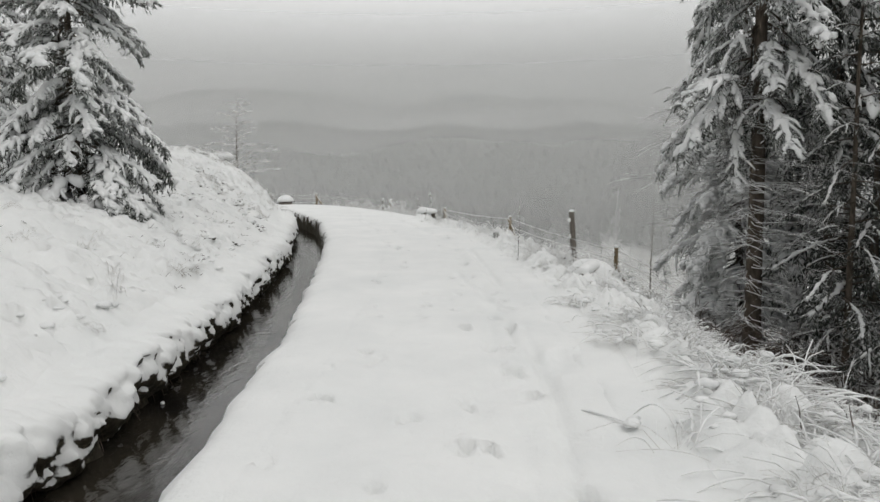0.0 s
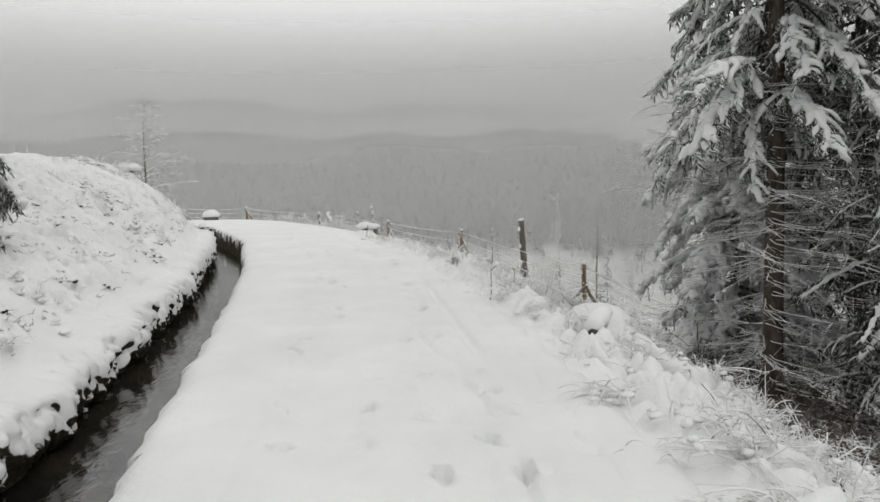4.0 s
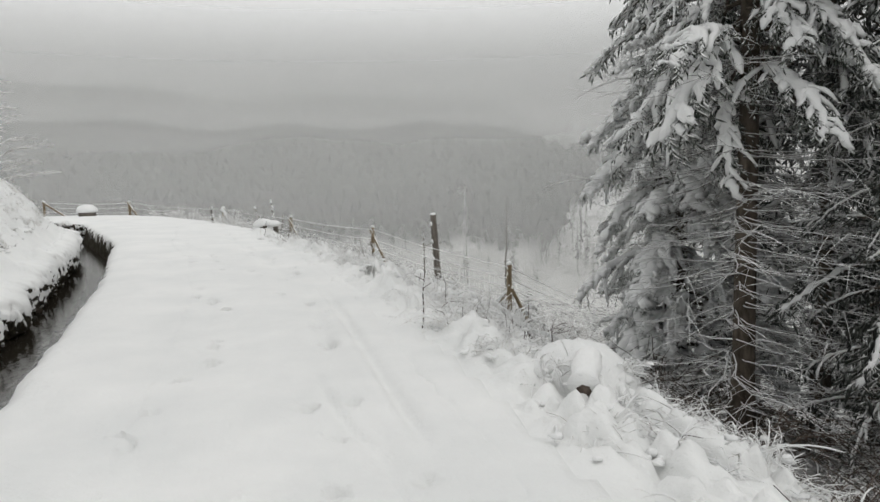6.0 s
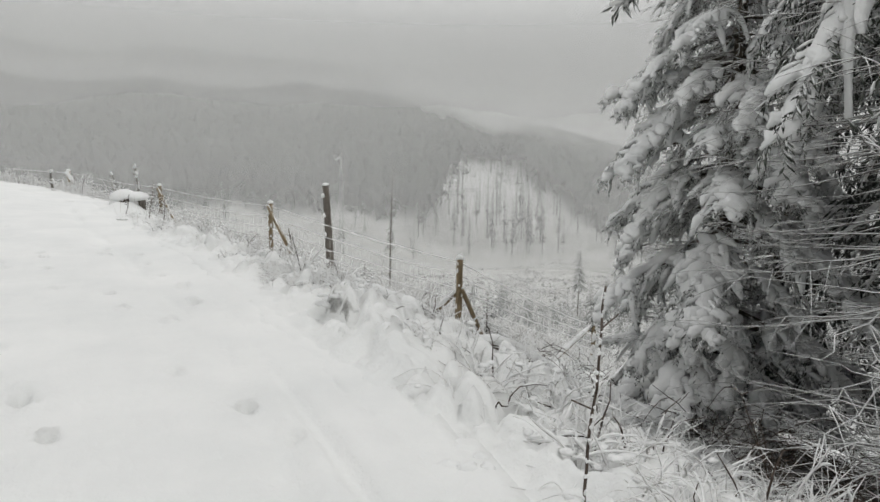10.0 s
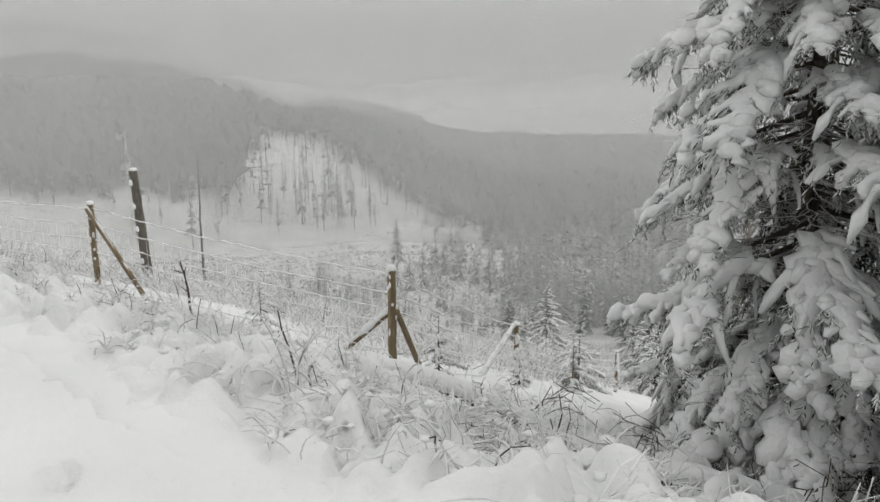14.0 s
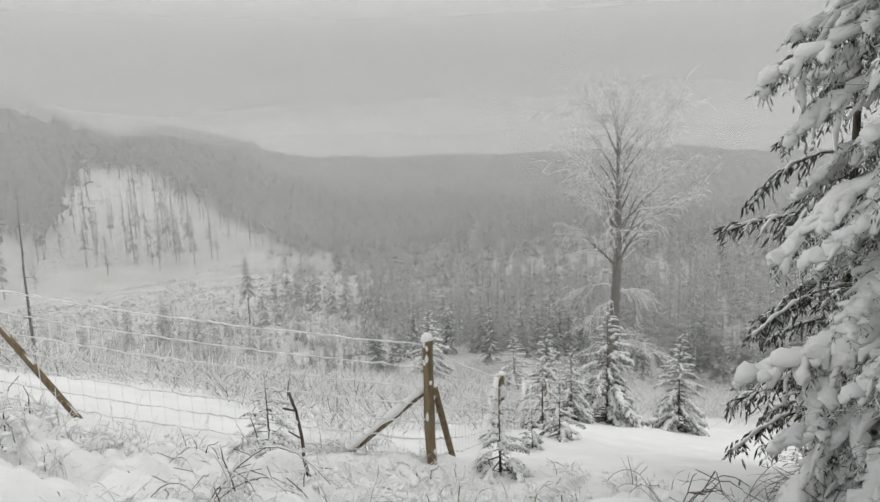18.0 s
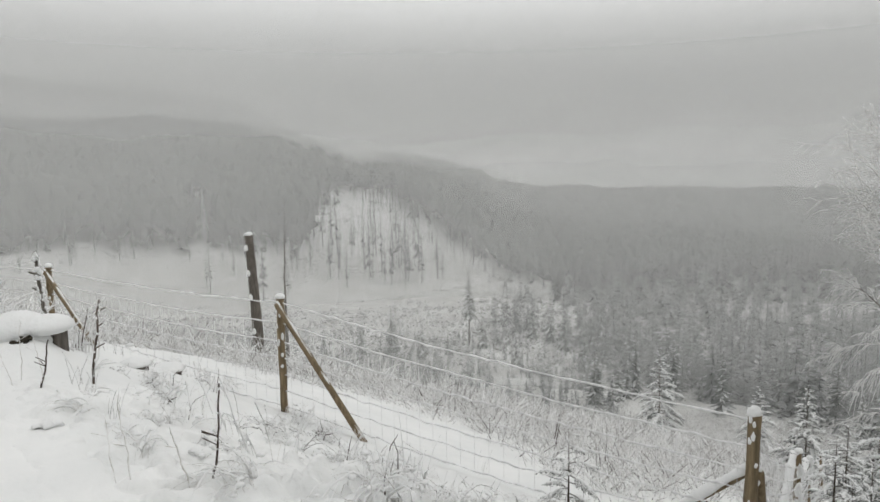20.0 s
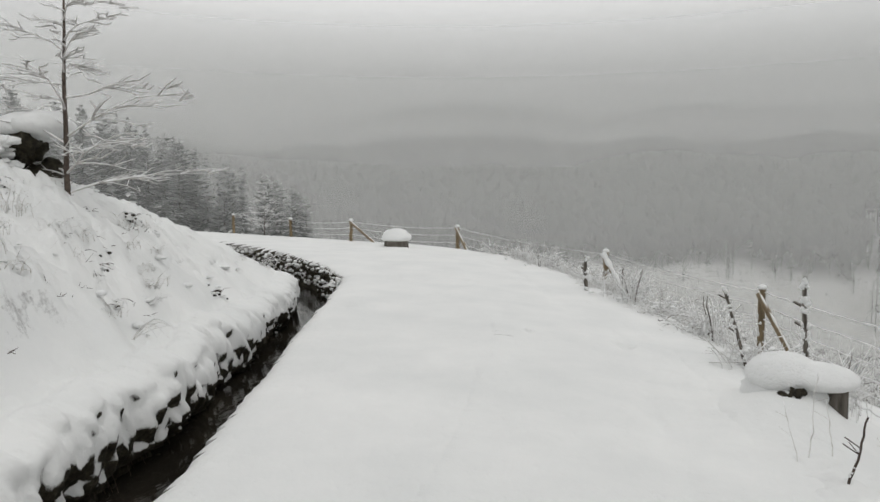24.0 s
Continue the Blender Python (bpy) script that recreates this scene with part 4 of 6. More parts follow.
bare_plant("birch_tree", birch(9, 26.5, 0.50), (45.4, 42.9, ground_at(45.4, 42.9)), "tall leafless birch white with frost, on the slope", "tree", DEADWOOD, "", 0.0, BIRCHFROST)
bare_plant("dead_tree", bare_tree(12, 27, 1.5, 16, 4, 0.26, 0.3, 0.2, 0.35, 0.02, 0.3), (20.6, 101.3, ground_at(20.6, 101.3)), "thin dead standing spruce with a few stub twigs", "tree")
bush = bare_tree(17, 1.6, 1.3, 16, 7, 0.02, 0.1, 0.15, 0.05, 0.008, 0.8)
bare_plant("frosted_bush", bush, (-20.5, 43.4, ground_at(-20.5, 43.4)), "rounded frosted bush beside the far bend", "bush", TWIG)

# broken snag behind the fence
snag = thing("tree_snag", "broken dark tree trunk standing on the slope behind the fence", "dead tree", (5.5, 50.3, ground_at(5.5, 50.3)))
sg = Geo()
sz = np.linspace(-0.3, -0.96 - snag.location.z, 16)
sg.tube(np.c_[0.25 - 0.05 * sz, 0.03 * np.sin(sz), sz], 0.27 - 0.012 * sz + 0.015 * np.sin(sz * 5), 10)
part("trunk", sg, DEADWOOD, snag)
sc = Geo()
sc.blob((0.25 - 0.05 * sz[-1], 0, sz[-1]), (0.23, 0.22, 0.14), 3)
for h in (0.30, 0.55, 0.72, 0.9):
    sc.blob((0.25 - 0.05 * sz[-1] * h - 0.2, -0.14, sz[-1] * h), (0.10, 0.08, 0.22), int(h * 50))
tagged(part("snow", sc, SNOW, snag, "snow caught on the bark and the broken top"), kind="stuff")


# ---- the wire fence along the valley side ----
def post_geo(high, r=0.065, seed=0):
    rng = np.random.RandomState(seed)
    g = Geo()
    z = np.linspace(-0.3, high, 9)
    g.tube(np.c_[rng.normal(0, 0.006, 9), rng.normal(0, 0.006, 9), z], r * (1 + rng.normal(0, 0.04, 9)), 10)
    return g


POSTS = [(19.5, 31.4, -7.6), (14.49, 28.63, -5.55), (9.70, 25.79, -3.29), (4.92, 23.18, -0.87), (1.30, 29.08, -0.14), (-2.05, 34.03, 0.05), (-5.24, 36.34, 0.43),
         (-10.79, 40.9, 0.72), (-15.1, 41.4, 0.84), (-18.8, 42.9, 0.76), (-22.8, 44.2, 0.88)]
fence = thing("wire_fence", "wire mesh fence on braced timber posts, wires coated with snow", "fence")
tops, feet = [], []
for n, (px, py, top) in enumerate(POSTS):
    gz = ground_at(px, py)
    tops.append(np.array([px, py, max(top, gz + 0.7)]))
    feet.append(np.array([px, py, gz]))
    p = part("post", post_geo(tops[-1][2] - gz, 0.07 if n == 3 else 0.06, n), TIMBER, fence, "round timber post crusted with snow" if n in (1, 2) else "")
    p.location = feet[-1]
    if n in (0, 1, 2, 3, 4, 5):
        crust = Geo()
        ch = tops[-1][2] - gz
        thick = 1.0 if n < 3 else 0.5
        for q in range(14 if n < 3 else 9):
            rr = np.random.RandomState(900 + n * 20 + q)
            w = -2.2 + rr.normal(0, 0.7)
            crust.blob((0.06 * math.cos(w), 0.06 * math.sin(w), ch * rr.uniform(0.05, 0.98)), (0.05 * thick, 0.05 * thick, rr.uniform(0.06, 0.16) * thick), q, 7, 5, 0.2, 0.9)
        tagged(part("snow_crust", crust, SNOW, p, "snow plastered on the windward side"), kind="stuff")
    cap = Geo()
    cap.blob((0, 0, 0), (0.085, 0.08, 0.10 if n == 3 else 0.07), n, 10, 6, 0.08)
    c = part("snow_cap", cap, SNOW, p, "round cap of snow")
    c.location = (0, 0, tops[-1][2] - gz)


def brace(n, reach, toward, at=0.92, snowy=False):
    """A slanting stay from a post's upper end to the ground."""
    d = unit(np.array(toward, float))
    a = feet[n] + [0, 0, (tops[n][2] - feet[n][2]) * at]
    bx, by = feet[n][:2] + d * reach
    b = np.array([bx, by, ground_at(bx, by) - 0.1])
    g = Geo()
    u = np.linspace(0, 1, 6)[:, None]
    off = np.array([d[1], -d[0], 0]) * 0.075
    g.tube(a + off + (b - a) * u, 0.048, 8)
    br = part("brace", g, TIMBER, fence)
    s = Geo()
    rng = np.random.RandomState(n)
    u = np.linspace(0, 1, 12)[:, None]
    s.tube(a + off + (b - a) * u + [0, 0, 0.045], (0.085 if snowy else 0.026) * rng.uniform(0.6, 1.2, 12), 7, True, 0.7)
    part("snow_strip", s, SNOW, br, "strip of snow along the stay")


way = lambda i, j: (feet[j] - feet[i])[:2]
brace(3, 1.25, way(3, 4), 0.62, True)
brace(3, 0.95, way(3, 2), 0.62)
brace(4, 1.75, way(4, 3), 0.95)
brace(5, 1.6, way(5, 4), 0.93)
brace(6, 0.9, way(6, 5), 0.9, True)
brace(8, 1.2, way(8, 7), 0.95)
brace(7, 0.9, way(7, 6), 0.95)
brace(2, 1.9, way(2, 3), 0.95, True)
brace(1, 2.0, way(1, 2), 0.95, True)
for n in range(len(POSTS) - 1):
    run = np.linalg.norm(way(n, n + 1))
    k = max(10, int(run / 0.12))
    u = np.linspace(0, 1, k)[:, None]
    for lvl in (0.06, 0.2, 0.34, 0.48, 0.62, 0.78, 0.96) if n < 6 else (0.35, 0.65, 0.94):
        a, b = feet[n] + (tops[n] - feet[n]) * lvl, feet[n + 1] + (tops[n + 1] - feet[n + 1]) * lvl
        rng = np.random.RandomState(n * 10 + int(lvl * 100))
        pts = a + (b - a) * u + np.c_[rng.normal(0, 0.006, (k, 2)), -0.16 * (u * (1 - u))[:, 0] * 4 * 0.5 + rng.normal(0, 0.008, k)]
        w = Geo()
        w.tube(pts, (0.0105 if n < 5 else 0.0055) * rng.uniform(0.6, 1.5, k), 4, False)
        part("wire", w, WIRE, fence)
    if n > 5:
        continue
    v = Geo()
    for q in np.arange(0.15, run, 0.22):
        f = q / run
        a = feet[n] + (feet[n + 1] - feet[n]) * f
        b = tops[n] + (tops[n + 1] - tops[n]) * f
        v.tube(np.array([a + [0, 0, 0.05], (a + b) / 2, a + (b - a) * 0.80 + [0, 0, -0.05]]), 0.0032, 3, False)
    tagged(part("wire_mesh", v, WIRE, fence, "fine upright wires of the mesh"), kind="stuff")


# ---- stumps, stones and roots ----
def stump(place, r, high, seed, label, cap=1.25, thick=0.5, turn=0.0):
    rng = np.random.RandomState(seed)
    ob = thing("tree_stump", label, "stump", place, "stumps along the path")
    ob.rotation_euler = (0, 0, turn)
    g = Geo()
    z = np.linspace(-0.35, high, 7)
    g.tube(np.c_[np.zeros(7), np.zeros(7), z], r * (1 + 0.35 * np.exp(-(z + 0.35) / 0.2)) * rng.uniform(0.95, 1.05, 7), 14)
    part("trunk", g, DEADWOOD, ob, "sawn grey wood with old bark")
    s = Geo()
    s.blob((0, 0, high - 0.02), (r * cap, r * cap * 0.95, r * thick), seed, 18, 9, 0.05, 0.25)
    part("snow_cap", s, SNOW, ob, "thick cushion of snow")
    return ob


box = thing("tree_stump", "cut tree stump under a broad cushion of snow", "stump", (-1.73, 26.84, ground_at(-1.73, 26.84)), "stumps along the path")
bz = float(box.location.z)
g = Geo()
z = np.linspace(-0.3, 0.15 - bz, 7)
g.tube(np.c_[np.zeros(7), np.zeros(7), z], 0.105 * (1 + 0.15 * np.exp(-(z + 0.3) / 0.15)), 14)
part("trunk", g, DEADWOOD, box, "sawn grey wood with old bark")
s = Geo()
s.blob((-0.10, 0.0, 0.22 - bz), (0.285, 0.27, 0.125), 8, 28, 14, 0.025, 0.75)
s.blob((-0.36, 0.06, 0.19 - bz), (0.31, 0.30, 0.21), 10, 28, 14, 0.03, 0.6)
s.blob((-0.24, 0.03, 0.21 - bz), (0.30, 0.26, 0.145), 12, 28, 14, 0.025, 0.7)
s.blob((-0.34, 0.04, 0.04 - bz), (0.36, 0.27, 0.22), 16, 28, 14, 0.04, 0.9)
part("snow_cap", s, SNOW, box, "thick cushion of snow")
g = Geo()
for k in range(22):
    rng = np.random.RandomState(k)
    g.blob((rng.uniform(-0.40, -0.24), rng.uniform(-0.30, -0.24), 0.12 + rng.uniform(-0.035, 0.04) - bz), rng.uniform(0.02, 0.036), k, 6, 4, 0.3, 0.8)
part("root", g, PEAT, box, "dark earthy roots under the snow")
stump((-12.3, 39.5, ground_at(-12.3, 39.5)), 0.36, 0.26, 7, "low stump with a snow cap beside the far bend", 1.35, 0.95)
for k, (px, py, r) in enumerate(((-0.9, 28.3, 0.16), (0.4, 26.6, 0.11), (2.3, 22.4, 0.15), (-0.3, 30.3, 0.2), (0.9, 25.0, 0.1))):
    stump(rooted(px, py, 0.1), r, 0.16, 20 + k, "small snow-capped stump on the cleared slope", 1.35, 0.6)

# upturned root plate under snow, on the bank by the sapling
rootp = thing("root_plate", "dark earthy root mass under an overhanging cap of snow", "tree root", (-10.3, 26.0, ground_at(-10.3, 26.0) + 0.12))
g, s = Geo(), Geo()
for k in range(60):
    rng = np.random.RandomState(300 + k)
    g.blob((rng.uniform(-0.55, 0.5), rng.uniform(-0.3, 0.15), rng.uniform(-0.35, 0.26)), rng.uniform(0.08, 0.17), k, 7, 5, 0.3, 0.9)
for k in range(37):
    rng = np.random.RandomState(400 + k)
    x = -3.4 + k * 0.11
    s.blob((x, rng.uniform(-0.15, 0.12), 0.36 - 0.05 * max(0.0, -0.8 - x) * 1.6 + rng.uniform(-0.04, 0.04)), (rng.uniform(0.22, 0.36), rng.uniform(0.3, 0.42), rng.uniform(0.12, 0.22)), k, 11, 7, 0.10, 0.7)
for k in range(34):
    rng = np.random.RandomState(460 + k)
    s.blob((rng.uniform(-2.1, -0.5), rng.uniform(-0.35, 0.0), rng.uniform(-0.35, 0.2)), (rng.uniform(0.2, 0.36), 0.26, rng.uniform(0.14, 0.24)), k, 10, 6, 0.10, 0.8)
for k in range(120):
    rng = np.random.RandomState(500 + k)
    s.blob((rng.uniform(-0.7, 0.65), rng.uniform(-0.50, -0.30), rng.uniform(-0.35, 0.30)), np.array([1.5, 1, 0.8]) * rng.uniform(0.03, 0.085), k, 7, 5, 0.25, 0.6)
tagged(part("root", g, PEAT, rootp), kind="stuff")
tagged(part("snow_cap", s, SNOW, rootp, "overhanging lumpy snow"), kind="stuff")

# a thin dead stalk and stakes near the path
def stake(name, foot, tip, r, seed, label, snowy, wood=DEADWOOD, category="stake"):
    rng = np.random.RandomState(seed)
    foot, tip = np.array(foot, float), np.array(tip, float)
    ob = thing(name, label, category, foot)
    u = np.linspace(-0.08, 1, 14)[:, None]
    line = (tip - foot) * u + np.cumsum(rng.normal(0, 0.006, (14, 3)), 0) * [1, 1, 0]
    g = Geo()
    g.tube(line, r * np.linspace(1.15, 0.7, 14), 7)
    for k in range(3):
        i = rng.randint(6, 12)
        w = rng.uniform(0, 6.28)
        g.tube(line[i] + np.linspace(0, 1, 3)[:, None] * np.array([np.cos(w), np.sin(w), 0.5]) * 0.09, r * 0.5, 4, False)
    part("stalk", g, wood, ob)
    s = Geo()
    for k in range(snowy):
        p = line[0] + (line[-1] - line[0]) * rng.uniform(0.1, 1.0)
        s.blob(p + [rng.uniform(-1, 1) * r, -r * 0.5, 0], (r * rng.uniform(0.6, 1.3), r * rng.uniform(0.6, 1.3), r * rng.uniform(0.6, 1.8)), k + seed, 8, 5, 0.3, 0.8)
    tagged(part("snow", s, SNOW, ob, "snow sticking to the stalk"), kind="stuff")
    return ob


stake("dead_stalk", (1.70, 11.93, ground_at(1.70, 11.93)), (1.75, 11.90, 1.02), 0.0065, 1, "thin dark dead stalk leaning at the path's edge", 44, TWIG, "stalk")
stake("snowy_stake", (-1.85, 27.7, ground_at(-1.85, 27.7)), (-1.9, 27.6, 0.97), 0.024, 2, "slender stake crusted with snow beside the stump", 26)
stake("snowy_stake", (-2.35, 28.4, ground_at(-2.35, 28.4)), (-2.6, 28.6, 0.72), 0.018, 3, "leaning snowy stick behind the stump", 16)
stake("dead_stalk", (-1.42, 25.6, ground_at(-1.42, 25.6)), (-1.32, 25.8, 0.62), 0.012, 4, "dark twig beside the snow-capped stump", 8, TWIG, "stalk")
stake("short_post", (-5.0, 33.06, ground_at(-5.0, 33.06)), (-5.01, 33.06, 0.62), 0.035, 5, "short dark stake at the edge of the path", 10)
stake("dead_stalk", (1.3, 20.6, ground_at(1.3, 20.6)), (1.2, 20.7, ground_at(1.3, 20.6) + 0.75), 0.012, 6, "dark bare twig among the snow", 5, TWIG, "stalk")

for n, (a, b, r) in enumerate((((-1.25, 22.69), (-1.23, 22.69, 0.60), 0.004), ((-1.33, 22.8), (-1.36, 22.85, 0.42), 0.0035), ((-0.85, 22.46), (-0.76, 22.44, 0.60), 0.007), ((-0.95, 22.55), (-1.02, 22.5, 0.40), 0.005),
                              ((-2.0, 25.65), (-1.96, 25.64, 0.55), 0.004), ((-2.05, 25.6), (-2.16, 25.62, 0.33), 0.0035), ((-1.85, 25.83), (-1.85, 25.83, 0.32), 0.004), ((-1.83, 25.22), (-1.70, 25.2, 0.40), 0.008))):
    stake("dead_stalk", (*a, ground_at(*a)), b, r, 30 + n, "thin dry stalk standing in the snow near the stump", 5, TWIG if r > 0.006 else STRAW, "stalk")

# fallen branches under snow below the path
for k, (a, b, r) in enumerate((((3.6, 17.9), (5.6, 16.6), 0.075), ((2.9, 18.6), (5.0, 19.4), 0.05), ((2.4, 15.2), (4.4, 15.9), 0.05), ((3.4, 16.3), (5.9, 17.6), 0.06), ((2.6, 9.6), (3.4, 11.6), 0.06), ((1.7, 18.9), (4.4, 18.1), 0.07), ((2.2, 19.8), (4.6, 19.0), 0.06), ((3.0, 17.0), (4.9, 18.7), 0.045))):
    u = np.linspace(0, 1, 16)
    xs, ys = a[0] + (b[0] - a[0]) * u, a[1] + (b[1] - a[1]) * u
    ln = np.c_[xs, ys, np.convolve(np.pad(surface(xs, ys), 3, mode="edge"), np.ones(7) / 7, "valid") + 0.06 + 0.16 * np.sin(u * 3.1)]
    ob = thing("fallen_branch", "fallen branch half buried under a ridge of snow", "branch", (0, 0, 0), "fallen branches")
    g, s = Geo(), Geo()
    g.tube(ln, r * np.linspace(1, 0.5, 16), 7)
    s.tube(ln + [0, 0, r * 0.9], r * 1.5 * np.random.RandomState(k).uniform(0.7, 1.25, 16), 9, True, 0.75)
    part("wood", g, TWIG, ob)
    part("snow", s, SNOW, ob, "ridge of snow on the branch")


# ---- undergrowth ----
def grass_tuft(seed, n, high, bend):
    """Blades that arch over under the frost, and the snow that they hold."""
    rng = np.random.RandomState(seed)
    blades, white = Geo(), Geo()
    main = rng.uniform(0, 6.28)
    for k in range(n):
        az, ln = main + rng.normal(0, 1.1), high * rng.uniform(0.35, 1.2)
        u = np.linspace(0, 1, 4)
        out = ln * (0.12 * u + bend * rng.uniform(0.5, 1.1) * u**2)
        z = ln * (u - bend * rng.uniform(0.45, 0.9) * u**2.2)
        p = np.stack([out * np.cos(az), out * np.sin(az), z], 1) + [*rng.uniform(-0.12, 0.12, 2), -0.03]
        blades.tube(p, 0.0020 * (1.3 - u * 0.8), 3, False)
        if rng.rand() < 0.45:
            i = 2
            white.tube(p[i - 1:i + 2] + [0, 0, 0.005], 0.0052 * rng.uniform(0.5, 1.5, 3), 3, False, 0.8)
    return blades, white


def bramble(seed, n, reach):
    rng = np.random.RandomState(seed)
    wood, white = Geo(), Geo()
    for k in range(n):
        az, ln = rng.uniform(0, 6.28), reach * rng.uniform(0.5, 1.2)
        u = np.linspace(0, 1, 9)
        h = ln * rng.uniform(0.25, 0.6)
        p = np.stack([u * ln * np.cos(az), u * ln * np.sin(az), h * np.sin(np.pi * u * rng.uniform(0.7, 1.0))], 1) + np.cumsum(rng.normal(0, 0.012, (9, 3)), 0)
        wood.tube(p, 0.0042 * (1.2 - u * 0.6), 4, False)
        white.tube(p[1:8] + [0, 0, 0.008], 0.0068 * rng.uniform(0.35, 1.5, 7), 4, False, 0.8)
        for q in range(3):
            i, w = rng.randint(2, 8), rng.uniform(0, 6.28)
            v = np.linspace(0, 1, 3)[:, None]
            wood.tube(p[i] + v * 0.16 * np.array([np.cos(w), np.sin(w), 0.4]), 0.0035, 3, False)
    return wood, white


TUFTS = [grass_tuft(s, 24, h, b) for s, h, b in ((1, 0.42, 1.0), (2, 0.48, 0.85), (3, 0.36, 1.1), (4, 0.52, 0.75))]
STALKS = [grass_tuft(s, 7, h, 0.2) for s, h in ((5, 0.55), (6, 0.8))]


def tangle(seed, n, high, reach):
    """Bent frosted twigs and grass in a heap, with snow caught on them."""
    r = np.random.RandomState(seed)
    twig, white, dark = Geo(), Geo(), Geo()
    for k in range(n):
        az, ln = r.uniform(0, 6.28), r.uniform(0.5, 1.1)
        u = np.linspace(0, 1, 5)
        over = r.uniform(0.2, 1.15)
        d = np.array([np.cos(az), np.sin(az)])
        p = np.c_[(u**1.5 * reach * ln * (0.35 + 0.65 * over))[:, None] * d, high * ln * (u * 1.5 - over * 1.05 * u**2)] + np.cumsum(r.normal(0, 0.014, (5, 3)), 0) + [*r.normal(0, 0.14, 2), -0.03]
        (dark if k % 9 == 0 else twig).tube(p, r.uniform(0.004, 0.0075) * (1.3 - u * 0.8), 3, False)
        for q in range(2):
            i, w = r.randint(1, 4), r.uniform(0, 6.28)
            v = np.linspace(0, 1, 3)[:, None]
            twig.tube(p[i] + v * r.uniform(0.06, 0.2) * np.array([np.cos(w), np.sin(w), r.uniform(-0.2, 0.9)]), 0.0026 * (1.3 - v[:, 0] * 0.7), 3, False)
        if r.rand() < 0.7 and over > 0.5:
            i = 1 + r.randint(2)
            m = np.linspace(i, i + 1.6, 5)
            c = np.stack([np.interp(m, np.arange(5), p[:, a]) for a in range(3)], 1)
            white.tube(c + [0, 0, 0.008], np.array([0.3, 1, 1.2, 0.9, 0.3]) * r.uniform(0.005, 0.012), 4, False, 0.75, r)
    for k in range(3):
        s = r.uniform(0.015, 0.034)
        white.blob((*r.normal(0, 0.16, 2), high * r.uniform(0.15, 0.6)), (s * 1.6, s * 1.3, s * 0.7), seed * 9 + k, 6, 3, 0.3, 0.6)
    return twig, white, dark


TANGLES = [tangle(60 + s, 17, h, w) for s, (h, w) in enumerate(((0.30, 0.34), (0.42, 0.36), (0.24, 0.42), (0.5, 0.3)))]
BRAMBLES = [bramble(s, 5, r) for s, r in ((7, 0.7), (8, 0.9), (9, 0.55))]


def bent_grass(seed, arcs, blades, reach, high):
    """A tussock pressed down by snow: arching culms under rolls of snow, dry blades between them."""
    r = np.random.RandomState(seed)
    straw_, white = Geo(), Geo()
    main = r.uniform(0, 6.28)
    for k in range(arcs + blades):
        az, ln = main + r.normal(0, 1.0), reach * r.uniform(0.3, 1.3)
        u = np.linspace(0, 1, 8)
        up = high * r.uniform(0.3, 1.2)
        end = r.uniform(0.55, 1.0)
        out = ln * u**1.15
        side = r.normal(0, 0.22) * ln * u**2
        z = up * np.sin(np.pi * u * end) * (1 - 0.25 * u)
        p = np.stack([out * np.cos(az) - side * np.sin(az), out * np.sin(az) + side * np.cos(az), z], 1) + [*r.normal(0, 0.10, 2), -0.02]
        straw_.tube(p[::2] if k >= arcs else p, 0.0022 * (1.4 - u[::2 if k >= arcs else 1] * 0.8), 3, False)
        if k < arcs:
            w = r.uniform(0.0035, 0.0105)
            a, b = r.randint(1, 3), r.randint(6, 9)
            m = np.linspace(a, b - 1, 7)
            c = np.stack([np.interp(m, np.arange(8), p[:, q]) for q in range(3)], 1)
            body = w * np.r_[0.35, r.uniform(0.65, 1.35, 5), 0.4]
            white.tube(c + np.c_[np.zeros((7, 2)), body * 0.6], body, 4, False, 0.9, r)
    for k in range(arcs // 3):
        az, d = main + r.normal(0, 1.0), reach * r.uniform(0.2, 0.8)
        q = r.uniform(0.016, 0.05)
        white.blob((d * np.cos(az), d * np.sin(az), high * r.uniform(0.1, 0.6)), (q * 1.6, q * 1.2, q * 0.8), seed * 31 + k, 8, 5, 0.22, 0.6)
    return straw_, white


BENT = [bent_grass(200 + k, 11, 6, w * 0.85, h * 0.9) for k, (w, h) in enumerate(((0.45, 0.26), (0.6, 0.30), (0.38, 0.34), (0.52, 0.22), (0.7, 0.36), (0.34, 0.18)))]
HEAPS = [bent_grass(240 + k, 14, 12, w, h) for k, (w, h) in enumerate(((0.42, 0.17), (0.55, 0.22), (0.36, 0.24), (0.5, 0.14), (0.6, 0.2)))]

rng = np.random.RandomState(77)
straw, shade, lumps = Geo(), Geo(), Geo()
edge_at = EDGE_S[(EDGE_S[:, 1] > 0.5) & (EDGE_S[:, 1] < 39)]
edge_n = np.gradient(edge_at, axis=0)
edge_n = unit(np.stack([edge_n[:, 1], -edge_n[:, 0]], 1))


def along_edge(lo, hi, near, far, power=1.5):
    ok = np.where((edge_at[:, 1] >= lo) & (edge_at[:, 1] < hi))[0]
    i = rng.choice(ok)
    r = near + (far - near) * rng.rand() ** power
    return edge_at[i] + edge_n[i] * r + rng.normal(0, 0.1, 2)


